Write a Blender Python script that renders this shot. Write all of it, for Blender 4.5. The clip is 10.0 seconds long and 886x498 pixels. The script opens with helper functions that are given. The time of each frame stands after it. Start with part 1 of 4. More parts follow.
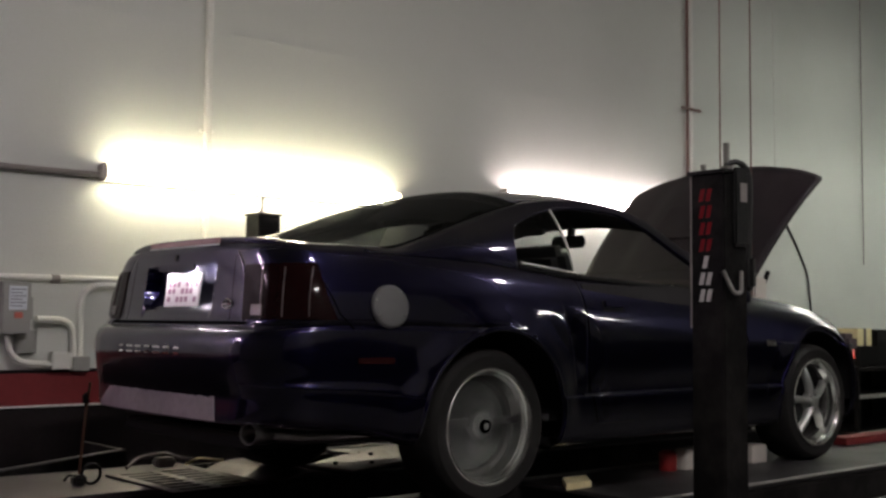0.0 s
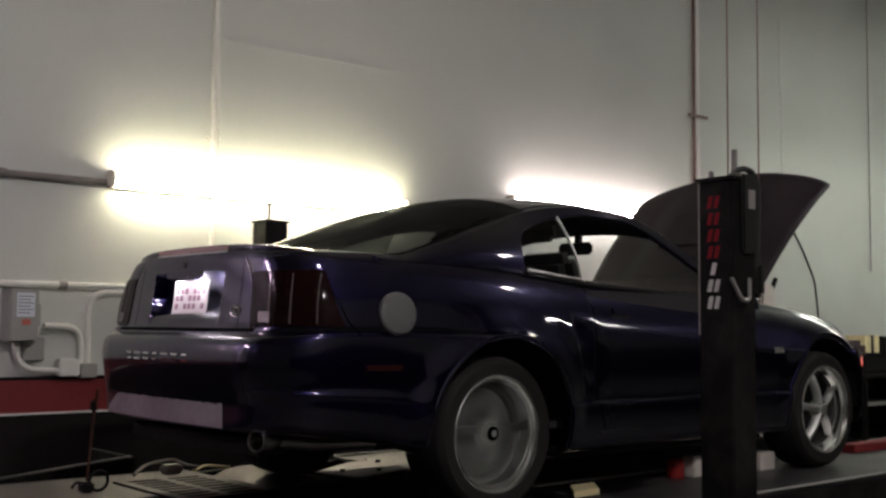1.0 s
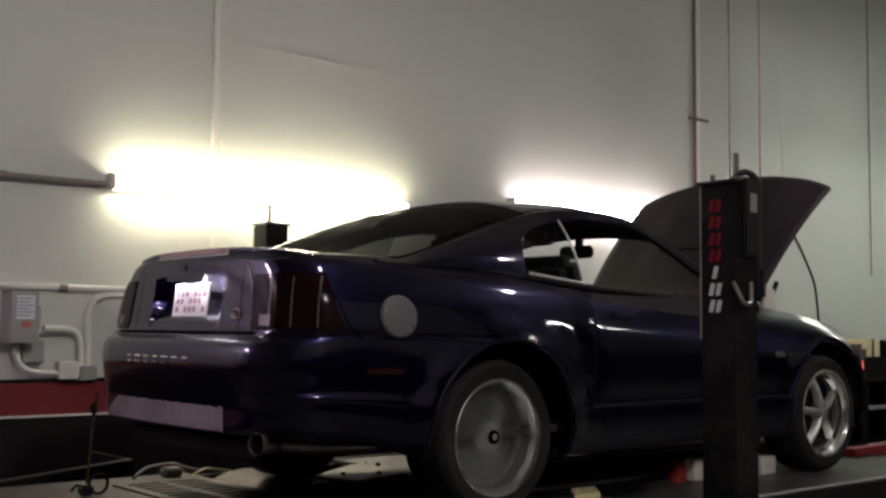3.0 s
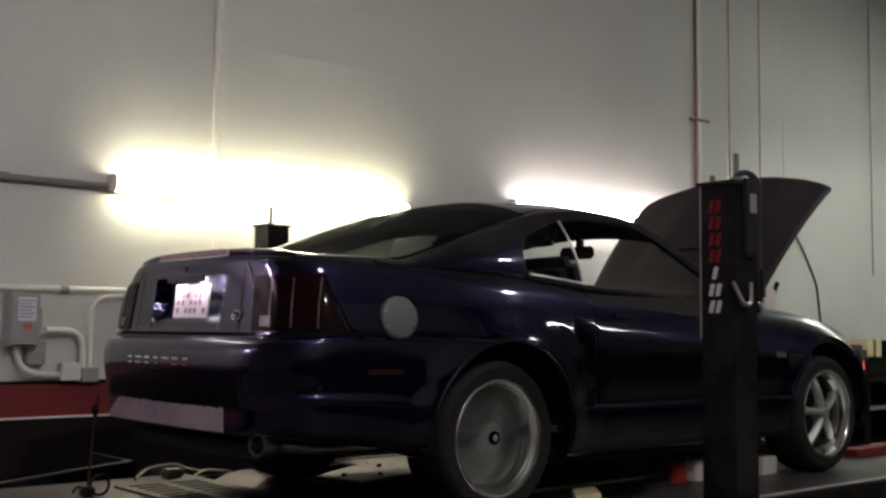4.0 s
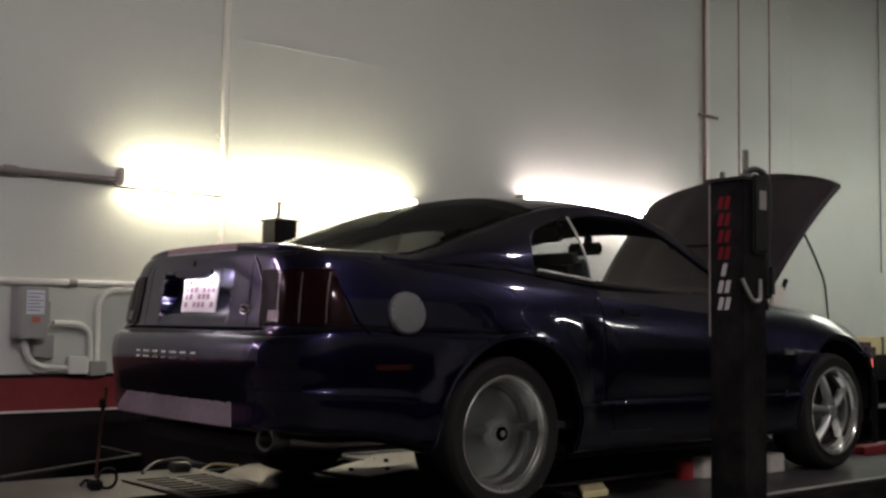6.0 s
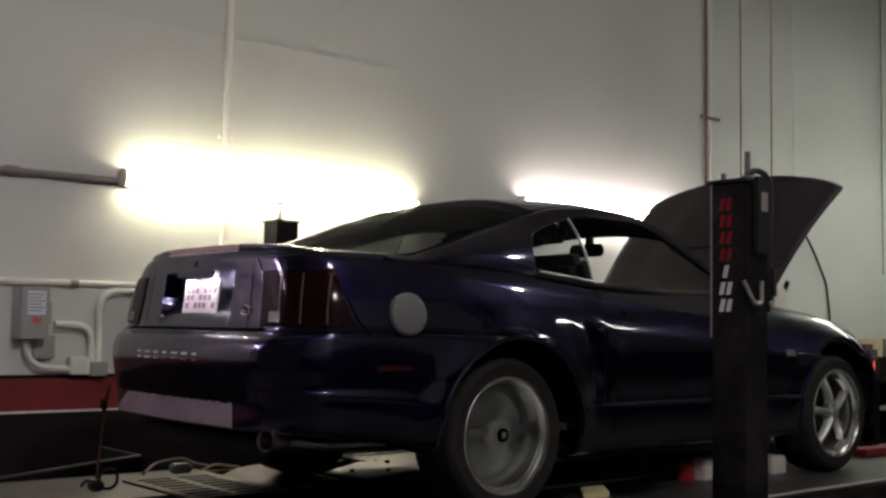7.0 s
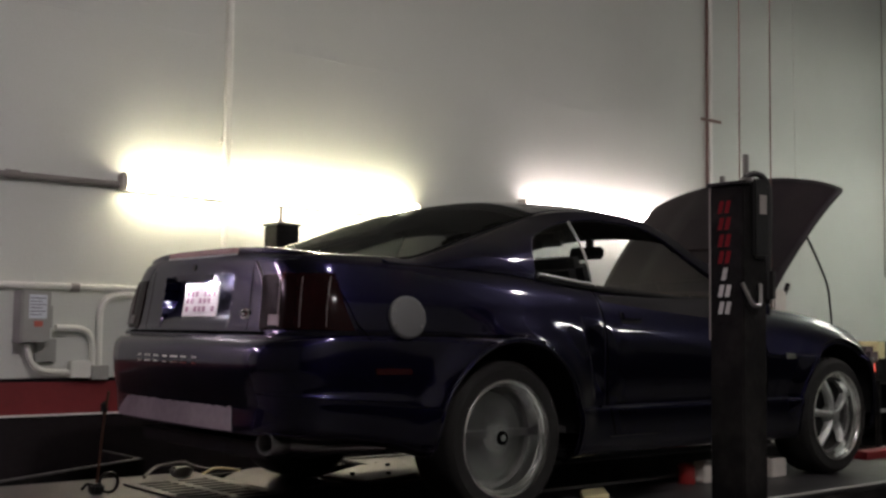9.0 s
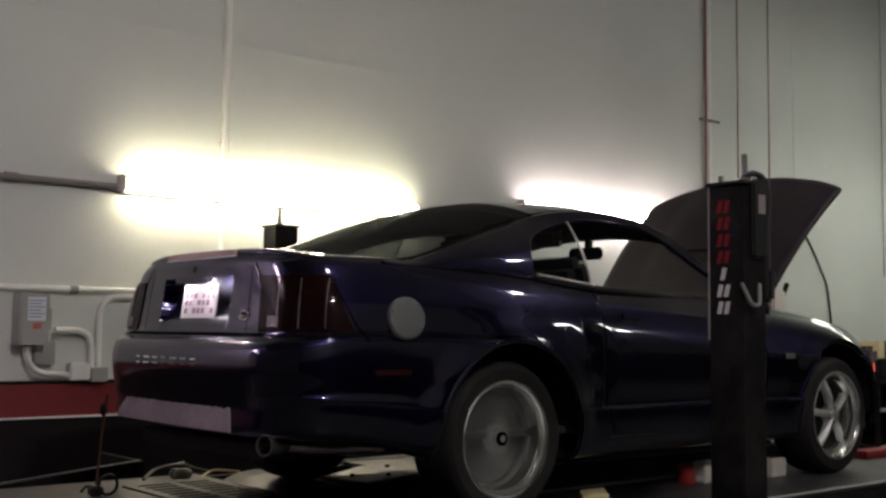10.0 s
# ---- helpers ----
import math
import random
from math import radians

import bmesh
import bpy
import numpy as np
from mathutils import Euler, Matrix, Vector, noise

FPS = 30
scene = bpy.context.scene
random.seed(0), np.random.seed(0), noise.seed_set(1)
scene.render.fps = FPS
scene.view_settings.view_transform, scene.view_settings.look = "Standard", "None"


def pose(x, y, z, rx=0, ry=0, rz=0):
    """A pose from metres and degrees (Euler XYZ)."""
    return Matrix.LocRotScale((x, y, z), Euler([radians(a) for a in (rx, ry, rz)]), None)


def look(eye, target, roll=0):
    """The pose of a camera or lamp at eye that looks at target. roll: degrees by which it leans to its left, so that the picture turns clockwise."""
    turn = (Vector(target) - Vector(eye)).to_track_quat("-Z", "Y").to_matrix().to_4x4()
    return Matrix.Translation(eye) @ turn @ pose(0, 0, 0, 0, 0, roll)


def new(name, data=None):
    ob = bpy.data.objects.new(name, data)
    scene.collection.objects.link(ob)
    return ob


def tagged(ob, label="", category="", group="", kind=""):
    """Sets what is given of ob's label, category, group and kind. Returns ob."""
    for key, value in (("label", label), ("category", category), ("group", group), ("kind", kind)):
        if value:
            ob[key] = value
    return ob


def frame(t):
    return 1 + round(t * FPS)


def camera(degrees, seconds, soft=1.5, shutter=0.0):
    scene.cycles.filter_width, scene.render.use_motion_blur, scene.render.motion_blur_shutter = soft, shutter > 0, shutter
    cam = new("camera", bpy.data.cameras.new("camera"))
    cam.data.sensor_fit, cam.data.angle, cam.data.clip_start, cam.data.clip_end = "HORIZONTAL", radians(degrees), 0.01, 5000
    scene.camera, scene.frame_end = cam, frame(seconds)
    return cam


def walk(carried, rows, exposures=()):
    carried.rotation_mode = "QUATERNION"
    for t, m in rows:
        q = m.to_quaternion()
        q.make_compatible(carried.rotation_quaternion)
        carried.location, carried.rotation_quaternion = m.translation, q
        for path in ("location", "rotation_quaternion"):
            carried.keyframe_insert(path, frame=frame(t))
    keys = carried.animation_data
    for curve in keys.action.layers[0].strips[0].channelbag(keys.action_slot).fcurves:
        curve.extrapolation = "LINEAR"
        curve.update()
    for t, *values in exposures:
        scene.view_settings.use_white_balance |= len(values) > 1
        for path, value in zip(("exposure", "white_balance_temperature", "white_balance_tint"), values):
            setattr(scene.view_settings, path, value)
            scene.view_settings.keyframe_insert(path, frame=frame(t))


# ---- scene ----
from mathutils.bvhtree import BVHTree

cam = camera(43.3, 10.0, soft=2.7, shutter=0.9)
PATH = [
    (0, (-3.267, -4.335, 0.777), (-1.963, -2.825, 0.905), 0.5),
    (0.5, (-3.27, -4.336, 0.777), (-1.969, -2.823, 0.913), 0.5),
    (1, (-3.272, -4.33, 0.778), (-1.976, -2.813, 0.918), 0.5),
    (1.5, (-3.27, -4.322, 0.779), (-1.976, -2.805, 0.919), 0.6),
    (2, (-3.274, -4.317, 0.778), (-1.979, -2.8, 0.922), 0.6),
    (2.5, (-3.273, -4.317, 0.78), (-1.977, -2.801, 0.924), 0.6),
    (4, (-3.268, -4.33, 0.779), (-1.975, -2.811, 0.926), 0.5),
    (4.5, (-3.268, -4.329, 0.779), (-1.979, -2.807, 0.923), 0.5),
    (5, (-3.269, -4.327, 0.78), (-1.981, -2.804, 0.92), 0.6),
    (5.5, (-3.271, -4.324, 0.78), (-1.985, -2.799, 0.917), 0.7),
    (7, (-3.267, -4.32, 0.779), (-1.985, -2.791, 0.92), 0.9),
    (7.5, (-3.268, -4.32, 0.779), (-1.987, -2.79, 0.918), 0.8),
    (8, (-3.267, -4.321, 0.779), (-1.986, -2.792, 0.919), 0.8),
    (8.5, (-3.264, -4.326, 0.78), (-1.984, -2.795, 0.92), 0.9),
    (9, (-3.26, -4.335, 0.78), (-1.982, -2.803, 0.926), 0.8),
    (9.5, (-3.256, -4.335, 0.781), (-1.978, -2.804, 0.928), 0.6),
    (10, (-3.257, -4.334, 0.779), (-1.978, -2.803, 0.927), 0.6),
]
walk(cam, [(t, look(eye, target, roll)) for t, eye, target, roll in PATH])

# ---------------------------------------------------------------- light
world = bpy.data.worlds.new("world")
scene.world = world
world.use_nodes = True
world.node_tree.nodes["Background"].inputs[0].default_value = (0.9, 1.0, 0.92, 1)
world.node_tree.nodes["Background"].inputs[1].default_value = 0.0
scene.view_settings.exposure = 0.46

FLOOR = -0.55
WALL_Y = 2.60
TUBE_L = 46.0
TUBE_R = 34.0


# ---------------------------------------------------------------- materials
def material(name, base, rough=0.5, metal=0.0, coat=0.0, bump=0.0, scale=20.0, vary=0.15, spec=0.5, stain=None, stain_scale=2.0, detail_dist=0.01):
    m = bpy.data.materials.new(name)
    m.use_nodes = True
    nt = m.node_tree
    b = nt.nodes["Principled BSDF"]
    b.inputs["Roughness"].default_value = rough
    b.inputs["Metallic"].default_value = metal
    b.inputs["Coat Weight"].default_value = coat
    b.inputs["Coat Roughness"].default_value = 0.07
    b.inputs["Specular IOR Level"].default_value = spec
    tc = nt.nodes.new("ShaderNodeTexCoord")
    n1 = nt.nodes.new("ShaderNodeTexNoise")
    n1.inputs["Scale"].default_value = scale
    n1.inputs["Detail"].default_value = 6
    n2 = nt.nodes.new("ShaderNodeTexNoise")
    n2.inputs["Scale"].default_value = stain_scale
    n2.inputs["Detail"].default_value = 5
    for n in (n1, n2):
        nt.links.new(tc.outputs["Object"], n.inputs["Vector"])
    r1 = nt.nodes.new("ShaderNodeMapRange")
    r1.inputs["To Min"].default_value = 1 - vary
    r1.inputs["To Max"].default_value = 1 + vary
    nt.links.new(n1.outputs["Fac"], r1.inputs["Value"])
    mx = nt.nodes.new("ShaderNodeMix")
    mx.data_type = "RGBA"
    mx.inputs["A"].default_value = (*base, 1)
    mx.inputs["B"].default_value = (*(stain or [c * (1 - vary) for c in base]), 1)
    r2 = nt.nodes.new("ShaderNodeMapRange")
    r2.inputs["From Min"].default_value = 0.45
    r2.inputs["From Max"].default_value = 0.75
    nt.links.new(n2.outputs["Fac"], r2.inputs["Value"])
    nt.links.new(r2.outputs["Result"], mx.inputs["Factor"])
    mul = nt.nodes.new("ShaderNodeMix")
    mul.data_type = "RGBA"
    mul.blend_type = "MULTIPLY"
    mul.inputs["Factor"].default_value = 1
    nt.links.new(mx.outputs["Result"], mul.inputs["A"])
    nt.links.new(r1.outputs["Result"], mul.inputs["B"])
    nt.links.new(mul.outputs["Result"], b.inputs["Base Color"])
    rr = nt.nodes.new("ShaderNodeMapRange")
    rr.inputs["To Min"].default_value = max(0.02, rough - 0.5 * vary * rough)
    rr.inputs["To Max"].default_value = min(1, rough + 0.5 * vary * rough + 0.02)
    nt.links.new(n2.outputs["Fac"], rr.inputs["Value"])
    nt.links.new(rr.outputs["Result"], b.inputs["Roughness"])
    if bump:
        bp = nt.nodes.new("ShaderNodeBump")
        bp.inputs["Strength"].default_value = bump
        bp.inputs["Distance"].default_value = detail_dist
        nt.links.new(n1.outputs["Fac"], bp.inputs["Height"])
        nt.links.new(bp.outputs["Normal"], b.inputs["Normal"])
    return m


def glowing(name, color, strength):
    m = bpy.data.materials.new(name)
    m.use_nodes = True
    nt = m.node_tree
    b = nt.nodes["Principled BSDF"]
    b.inputs["Base Color"].default_value = (0.8, 0.8, 0.8, 1)
    b.inputs["Emission Color"].default_value = (*color, 1)
    b.inputs["Emission Strength"].default_value = strength
    return m


def glass(name, tint, rough=0.02, mirror=0.75):
    """Thin automotive glass: tinted see-through with a mirror coat driven by Fresnel."""
    m = bpy.data.materials.new(name)
    m.use_nodes = True
    nt = m.node_tree
    nt.nodes.remove(nt.nodes["Principled BSDF"])
    tr = nt.nodes.new("ShaderNodeBsdfTransparent")
    tr.inputs["Color"].default_value = (*tint, 1)
    gl = nt.nodes.new("ShaderNodeBsdfGlossy")
    gl.inputs["Roughness"].default_value = rough
    lw = nt.nodes.new("ShaderNodeLayerWeight")
    lw.inputs["Blend"].default_value = 0.5
    pw = nt.nodes.new("ShaderNodeMath")
    pw.operation = "POWER"
    pw.inputs[1].default_value = 4.0
    nt.links.new(lw.outputs["Facing"], pw.inputs[0])
    fr = nt.nodes.new("ShaderNodeMath")
    fr.operation = "MULTIPLY_ADD"
    fr.inputs[1].default_value, fr.inputs[2].default_value = mirror, 0.03
    nt.links.new(pw.outputs[0], fr.inputs[0])
    mx = nt.nodes.new("ShaderNodeMixShader")
    nt.links.new(fr.outputs[0], mx.inputs[0])
    nt.links.new(tr.outputs[0], mx.inputs[1])
    nt.links.new(gl.outputs[0], mx.inputs[2])
    nt.links.new(mx.outputs[0], nt.nodes["Material Output"].inputs["Surface"])
    return m


M_WALL = material("wall_paint", (0.62, 0.635, 0.60), 0.75, bump=0.12, scale=60, vary=0.04, stain=(0.57, 0.585, 0.55), stain_scale=0.7)
M_RED = material("red_paint", (0.17, 0.010, 0.013), 0.6, bump=0.1, scale=40, vary=0.15)
M_BLACK_WALL = material("black_paint", (0.014, 0.011, 0.012), 0.6, bump=0.1, scale=40, vary=0.2, spec=0.1)
M_CEIL = material("ceiling_paint", (0.22, 0.215, 0.21), 0.9, vary=0.05)
# unseen walls: tones set by how dark the car's reflections should be
M_DIM = material("dim_unseen_wall", (0.15, 0.147, 0.144), 0.8, vary=0.08)
M_SOUTH = material("grey_unseen_wall", (0.26, 0.26, 0.25), 0.8, vary=0.08)
M_ORANGE = material("orange_strap", (0.11, 0.045, 0.022), 0.7, vary=0.25, scale=60)
M_FLOOR = material("concrete", (0.11, 0.107, 0.104), 0.55, bump=0.2, scale=25, vary=0.25, stain=(0.085, 0.083, 0.08))
M_PIPE = material("painted_conduit", (0.72, 0.72, 0.68), 0.5, vary=0.06, scale=30)
M_PIPE_BROWN = material("brown_pipe", (0.16, 0.09, 0.075), 0.55, vary=0.2, scale=30)
M_CONDUIT_DARK = material("grey_conduit", (0.22, 0.20, 0.19), 0.5, vary=0.1)
M_GREYBOX = material("grey_enamel", (0.34, 0.34, 0.32), 0.5, vary=0.06)
M_PAPER = material("paper", (0.70, 0.74, 0.80), 0.8, vary=0.08)
M_PAPER_INK = material("ink", (0.25, 0.27, 0.33), 0.8, vary=0.1)
M_STICKER = material("sticker_red", (0.6, 0.16, 0.12), 0.6)
M_BLACK = material("black_powder_coat", (0.012, 0.012, 0.012), 0.42, bump=0.15, scale=90, vary=0.2, spec=0.15)
M_PIPE_STEEL = material("sooty_steel", (0.30, 0.29, 0.28), 0.3, 1.0, vary=0.2, scale=40)
M_BLACK_WORN = material("worn_black_steel", (0.008, 0.0076, 0.0076), 0.55, bump=0.25, scale=35, vary=0.3, spec=0.06, stain=(0.024, 0.022, 0.021), stain_scale=6)
M_RUBBER = material("tyre_rubber", (0.016, 0.0155, 0.015), 0.75, bump=0.2, scale=80, vary=0.2, spec=0.15)
M_HOSE = material("black_hose", (0.010, 0.010, 0.010), 0.5, vary=0.2)
M_DRUM = material("drum_steel", (0.085, 0.075, 0.078), 0.4, 1.0, bump=0.2, vary=0.15, scale=90)
M_STEEL = material("brushed_steel", (0.50, 0.49, 0.47), 0.32, 1.0, vary=0.12, scale=60)
M_DECK = material("deck_steel", (0.072, 0.070, 0.072), 0.42, 0.6, bump=0.25, scale=30, vary=0.25, stain=(0.05, 0.048, 0.05), stain_scale=3)
M_GRATE = material("grate_steel", (0.036, 0.026, 0.032), 0.5, 0.5, bump=0.2, scale=40, vary=0.25)
M_ALU_PLATE = material("pale_metal_plate", (0.085, 0.070, 0.075), 0.5, 0.3, bump=0.15, scale=30, vary=0.15)
M_ALLOY = material("polished_alloy", (0.80, 0.81, 0.78), 0.17, 1.0, vary=0.08, scale=40)
M_ALLOY_SPOKE = material("cast_alloy", (0.52, 0.54, 0.52), 0.42, 1.0, vary=0.08, scale=40)
# shade between the spokes is put into this dark barrel colour
M_BARREL = material("shaded_barrel", (0.05, 0.048, 0.046), 0.6, 0.4, vary=0.25, scale=50)
M_CHROME = material("chrome", (0.75, 0.75, 0.75), 0.08, 1.0, vary=0.03)
M_PAINT = material("blue_metallic_paint", (0.0046, 0.0040, 0.023), 0.32, 1.0, coat=1.0, vary=0.12, scale=300, spec=0.0, stain=(0.0048, 0.0042, 0.023))
M_TRIM = material("black_trim", (0.012, 0.012, 0.0125), 0.5, vary=0.15, scale=60, spec=0.12)
M_SEAL = material("rubber_seal", (0.004, 0.004, 0.004), 0.8, spec=0.05)
M_GAP = material("gap_black", (0.002, 0.002, 0.002), 0.9, spec=0.0)
M_LAMP_RED = material("smoked_red_lens", (0.009, 0.002, 0.0024), 0.10, spec=0.14, vary=0.1, scale=50)
M_LAMP_CLEAR = material("clear_lens", (0.13, 0.105, 0.105), 0.15, coat=1.0, vary=0.2, scale=80)
M_BRAKE_LENS = material("pink_lens", (0.42, 0.26, 0.27), 0.2, coat=0.6, vary=0.15, scale=40)
M_REFLECTOR = material("red_reflector", (0.022, 0.002, 0.002), 0.25, coat=0.4, vary=0.1)
M_MARKER = glowing("lit_marker", (1.0, 0.06, 0.02), 0.7)
M_PLATE_LAMP = glowing("plate_lamp_glow", (1.0, 0.9, 0.95), 650.0)
M_PLATE = material("plate_white", (0.93, 0.90, 0.92), 0.35, vary=0.03)
M_PLATE_INK = material("plate_ink", (0.42, 0.24, 0.34), 0.5, vary=0.1)
M_FUEL = material("grey_primer_cap", (0.11, 0.11, 0.112), 0.45, 0.3, vary=0.08)
M_VALANCE = material("bare_grey_plastic", (0.30, 0.265, 0.285), 0.38, bump=0.2, scale=30, vary=0.2, stain=(0.19, 0.165, 0.185), stain_scale=5)
M_INTERIOR = material("dark_upholstery", (0.018, 0.017, 0.018), 0.8, bump=0.2, scale=60, vary=0.2)
# darker and duller than the body paint, so the bonnet reflects less wall
M_HOOD = material("bonnet_darkened", (0.010, 0.007, 0.010), 0.5, vary=0.2, spec=0.25, scale=40, stain=(0.020, 0.014, 0.018), stain_scale=3)
M_YELLOW = material("yellow_card", (0.74, 0.65, 0.37), 0.7, vary=0.15, scale=30)
M_CAN_RED = material("red_can", (0.24, 0.016, 0.016), 0.4, vary=0.1)
M_WHITE = material("off_white_plastic", (0.62, 0.58, 0.53), 0.5, vary=0.1)
M_LETTER_RED = material("red_letter", (0.17, 0.008, 0.012), 0.5, vary=0.08, spec=0.1)
M_LETTER_WHITE = material("white_letter", (0.50, 0.49, 0.47), 0.5, vary=0.06)
M_TUBE_L = glowing("tube_warm", (1.0, 0.90, 0.64), TUBE_L)
M_TUBE_R = glowing("tube_pink", (1.0, 0.84, 0.82), TUBE_R)
# fill: tints and brightens the trunk and the left of the wall
M_TUBE_FILL_PINK = glowing("tube_fill_pink", (1.0, 0.72, 0.95), 60.0)
M_TUBE_ROOM_WHITE = glowing("tube_room_white", (1.0, 0.92, 0.90), 190.0)
M_TUBE_ROOM_BACK = glowing("tube_room_back", (1.0, 0.92, 0.92), 1050.0)
# fill added out of view: side for the door, green for the right wall
M_TUBE_FILL_SIDE = glowing("tube_fill_side", (1.0, 0.98, 0.92), 90.0)
M_TUBE_FILL_GREEN = glowing("tube_fill_green", (0.97, 1.0, 0.89), 31.0)
M_GLASS = glass("car_glass", (0.88, 0.92, 0.90))
M_GLASS_QUARTER = glass("tinted_quarter_glass", (0.45, 0.48, 0.47), mirror=0.5)
M_GLASS_DARK = glass("tinted_rear_glass", (0.08, 0.084, 0.084), mirror=0.10)


# ---------------------------------------------------------------- mesh helpers
def part(name, bm, mat, parent=None, label="", smooth=True):
    """Links a bmesh as one mesh object, under parent if given."""
    me = bpy.data.meshes.new(name)
    bmesh.ops.recalc_face_normals(bm, faces=bm.faces)
    bm.to_mesh(me)
    bm.free()
    for m in (mat if isinstance(mat, (list, tuple)) else [mat]):
        me.materials.append(m)
    if smooth:
        me.polygons.foreach_set("use_smooth", [True] * len(me.polygons))
        me.set_sharp_from_angle(angle=radians(35))
    ob = new(name, me)
    if parent:
        ob.parent = parent
    if label:
        ob["label"] = label
    return ob


def box_bm(x0, y0, z0, x1, y1, z1, bevel=0.0, bm=None, m=None, seg=2):
    own = bmesh.new()
    bmesh.ops.create_cube(own, size=1, matrix=Matrix.Translation(((x0 + x1) / 2, (y0 + y1) / 2, (z0 + z1) / 2)) @ Matrix.Diagonal((x1 - x0, y1 - y0, z1 - z0, 1)))
    if bevel:
        bmesh.ops.bevel(own, geom=own.edges, offset=bevel, segments=seg, affect="EDGES")
    if m is not None:
        own.transform(m)
    return merge(bm, own)


def merge(bm, own):
    if bm is None:
        return own
    me = bpy.data.meshes.new("tmp")
    own.to_mesh(me)
    own.free()
    bm.from_mesh(me)
    bpy.data.meshes.remove(me)
    return bm


def tube_bm(points, r, n=10, bm=None):
    """A round tube along a line of points, capped."""
    own = bmesh.new()
    pts = [Vector(p) for p in points]
    rings = []
    side = None
    for i, p in enumerate(pts):
        d = (pts[min(i + 1, len(pts) - 1)] - pts[max(i - 1, 0)]).normalized()
        if side is None:
            side = d.orthogonal().normalized()
        side = (side - d * side.dot(d)).normalized()
        up = d.cross(side)
        rr = r[i] if isinstance(r, (list, tuple)) else r
        rings.append([own.verts.new(p + rr * (math.cos(a) * side + math.sin(a) * up)) for a in [2 * math.pi * k / n for k in range(n)]])
    for a, b in zip(rings, rings[1:]):
        for k in range(n):
            own.faces.new((a[k], a[(k + 1) % n], b[(k + 1) % n], b[k]))
    own.faces.new(rings[0])
    own.faces.new(rings[-1])
    return merge(bm, own)


def bend(points, r=0.1, n=6):
    """Rounds the corners of a polyline."""
    pts = [Vector(p) for p in points]
    out = [pts[0]]
    for a, b, c in zip(pts, pts[1:], pts[2:]):
        d1, d2 = (a - b).normalized(), (c - b).normalized()
        p0, p1 = b + d1 * r, b + d2 * r
        for k in range(n + 1):
            t = k / n
            out.append(p0 * (1 - t) ** 2 + b * 2 * t * (1 - t) + p1 * t * t)
    return out + [pts[-1]]


def lathe_bm(profile, n=48, axis="y", closed=False, bm=None, caps=True):
    """Turns (radius, along) pairs about an axis."""
    own = bmesh.new()
    rings = []
    for r, h in profile:
        ring = []
        for k in range(n):
            a = 2 * math.pi * k / n
            c, s = r * math.cos(a), r * math.sin(a)
            ring.append(own.verts.new((c, h, s) if axis == "y" else (c, s, h) if axis == "z" else (h, c, s)))
        rings.append(ring)
    pairs = list(zip(rings, rings[1:])) + ([(rings[-1], rings[0])] if closed else [])
    for a, b in pairs:
        for k in range(n):
            own.faces.new((a[k], a[(k + 1) % n], b[(k + 1) % n], b[k]))
    if not closed and caps:
        for ring, (r, h) in ((rings[0], profile[0]), (rings[-1], profile[-1])):
            if r > 1e-6:
                own.faces.new(ring)
        bmesh.ops.remove_doubles(own, verts=own.verts, dist=1e-6)
    return merge(bm, own)


def prism_bm(poly, depth, m=None, bevel=0.0, bm=None):
    """A flat outline in local x, y, raised along z."""
    own = bmesh.new()
    f = own.faces.new([own.verts.new((x, y, 0)) for x, y in poly])
    ext = bmesh.ops.extrude_face_region(own, geom=[f])
    bmesh.ops.translate(own, verts=[v for v in ext["geom"] if isinstance(v, bmesh.types.BMVert)], vec=(0, 0, depth))
    if bevel:
        bmesh.ops.bevel(own, geom=own.edges, offset=bevel, segments=2, affect="EDGES")
    if m is not None:
        own.transform(m)
    return merge(bm, own)


def curve_of(table):
    """A smooth function through (x, value) pairs."""
    xs = np.array([p[0] for p in table])
    ys = np.array([p[1] for p in table])
    d = np.diff(ys) / np.diff(xs)
    t = np.zeros(len(xs))
    t[0], t[-1] = d[0], d[-1]
    for i in range(1, len(xs) - 1):
        t[i] = 0 if d[i - 1] * d[i] <= 0 else 2 * d[i - 1] * d[i] / (d[i - 1] + d[i])

    def f(x):
        x = min(max(x, xs[0]), xs[-1])
        i = min(max(int(np.searchsorted(xs, x)) - 1, 0), len(xs) - 2)
        h = xs[i + 1] - xs[i]
        u = (x - xs[i]) / h
        return float(ys[i] * (1 + 2 * u) * (1 - u) ** 2 + t[i] * h * u * (1 - u) ** 2 + ys[i + 1] * u * u * (3 - 2 * u) + t[i + 1] * h * u * u * (u - 1))

    return f


def thing(name, label, category, loc=(0, 0, 0), group="", kind=""):
    ob = new(name)
    ob.location = loc
    ob.empty_display_size = 0.1
    return tagged(ob, label, category, group, kind)


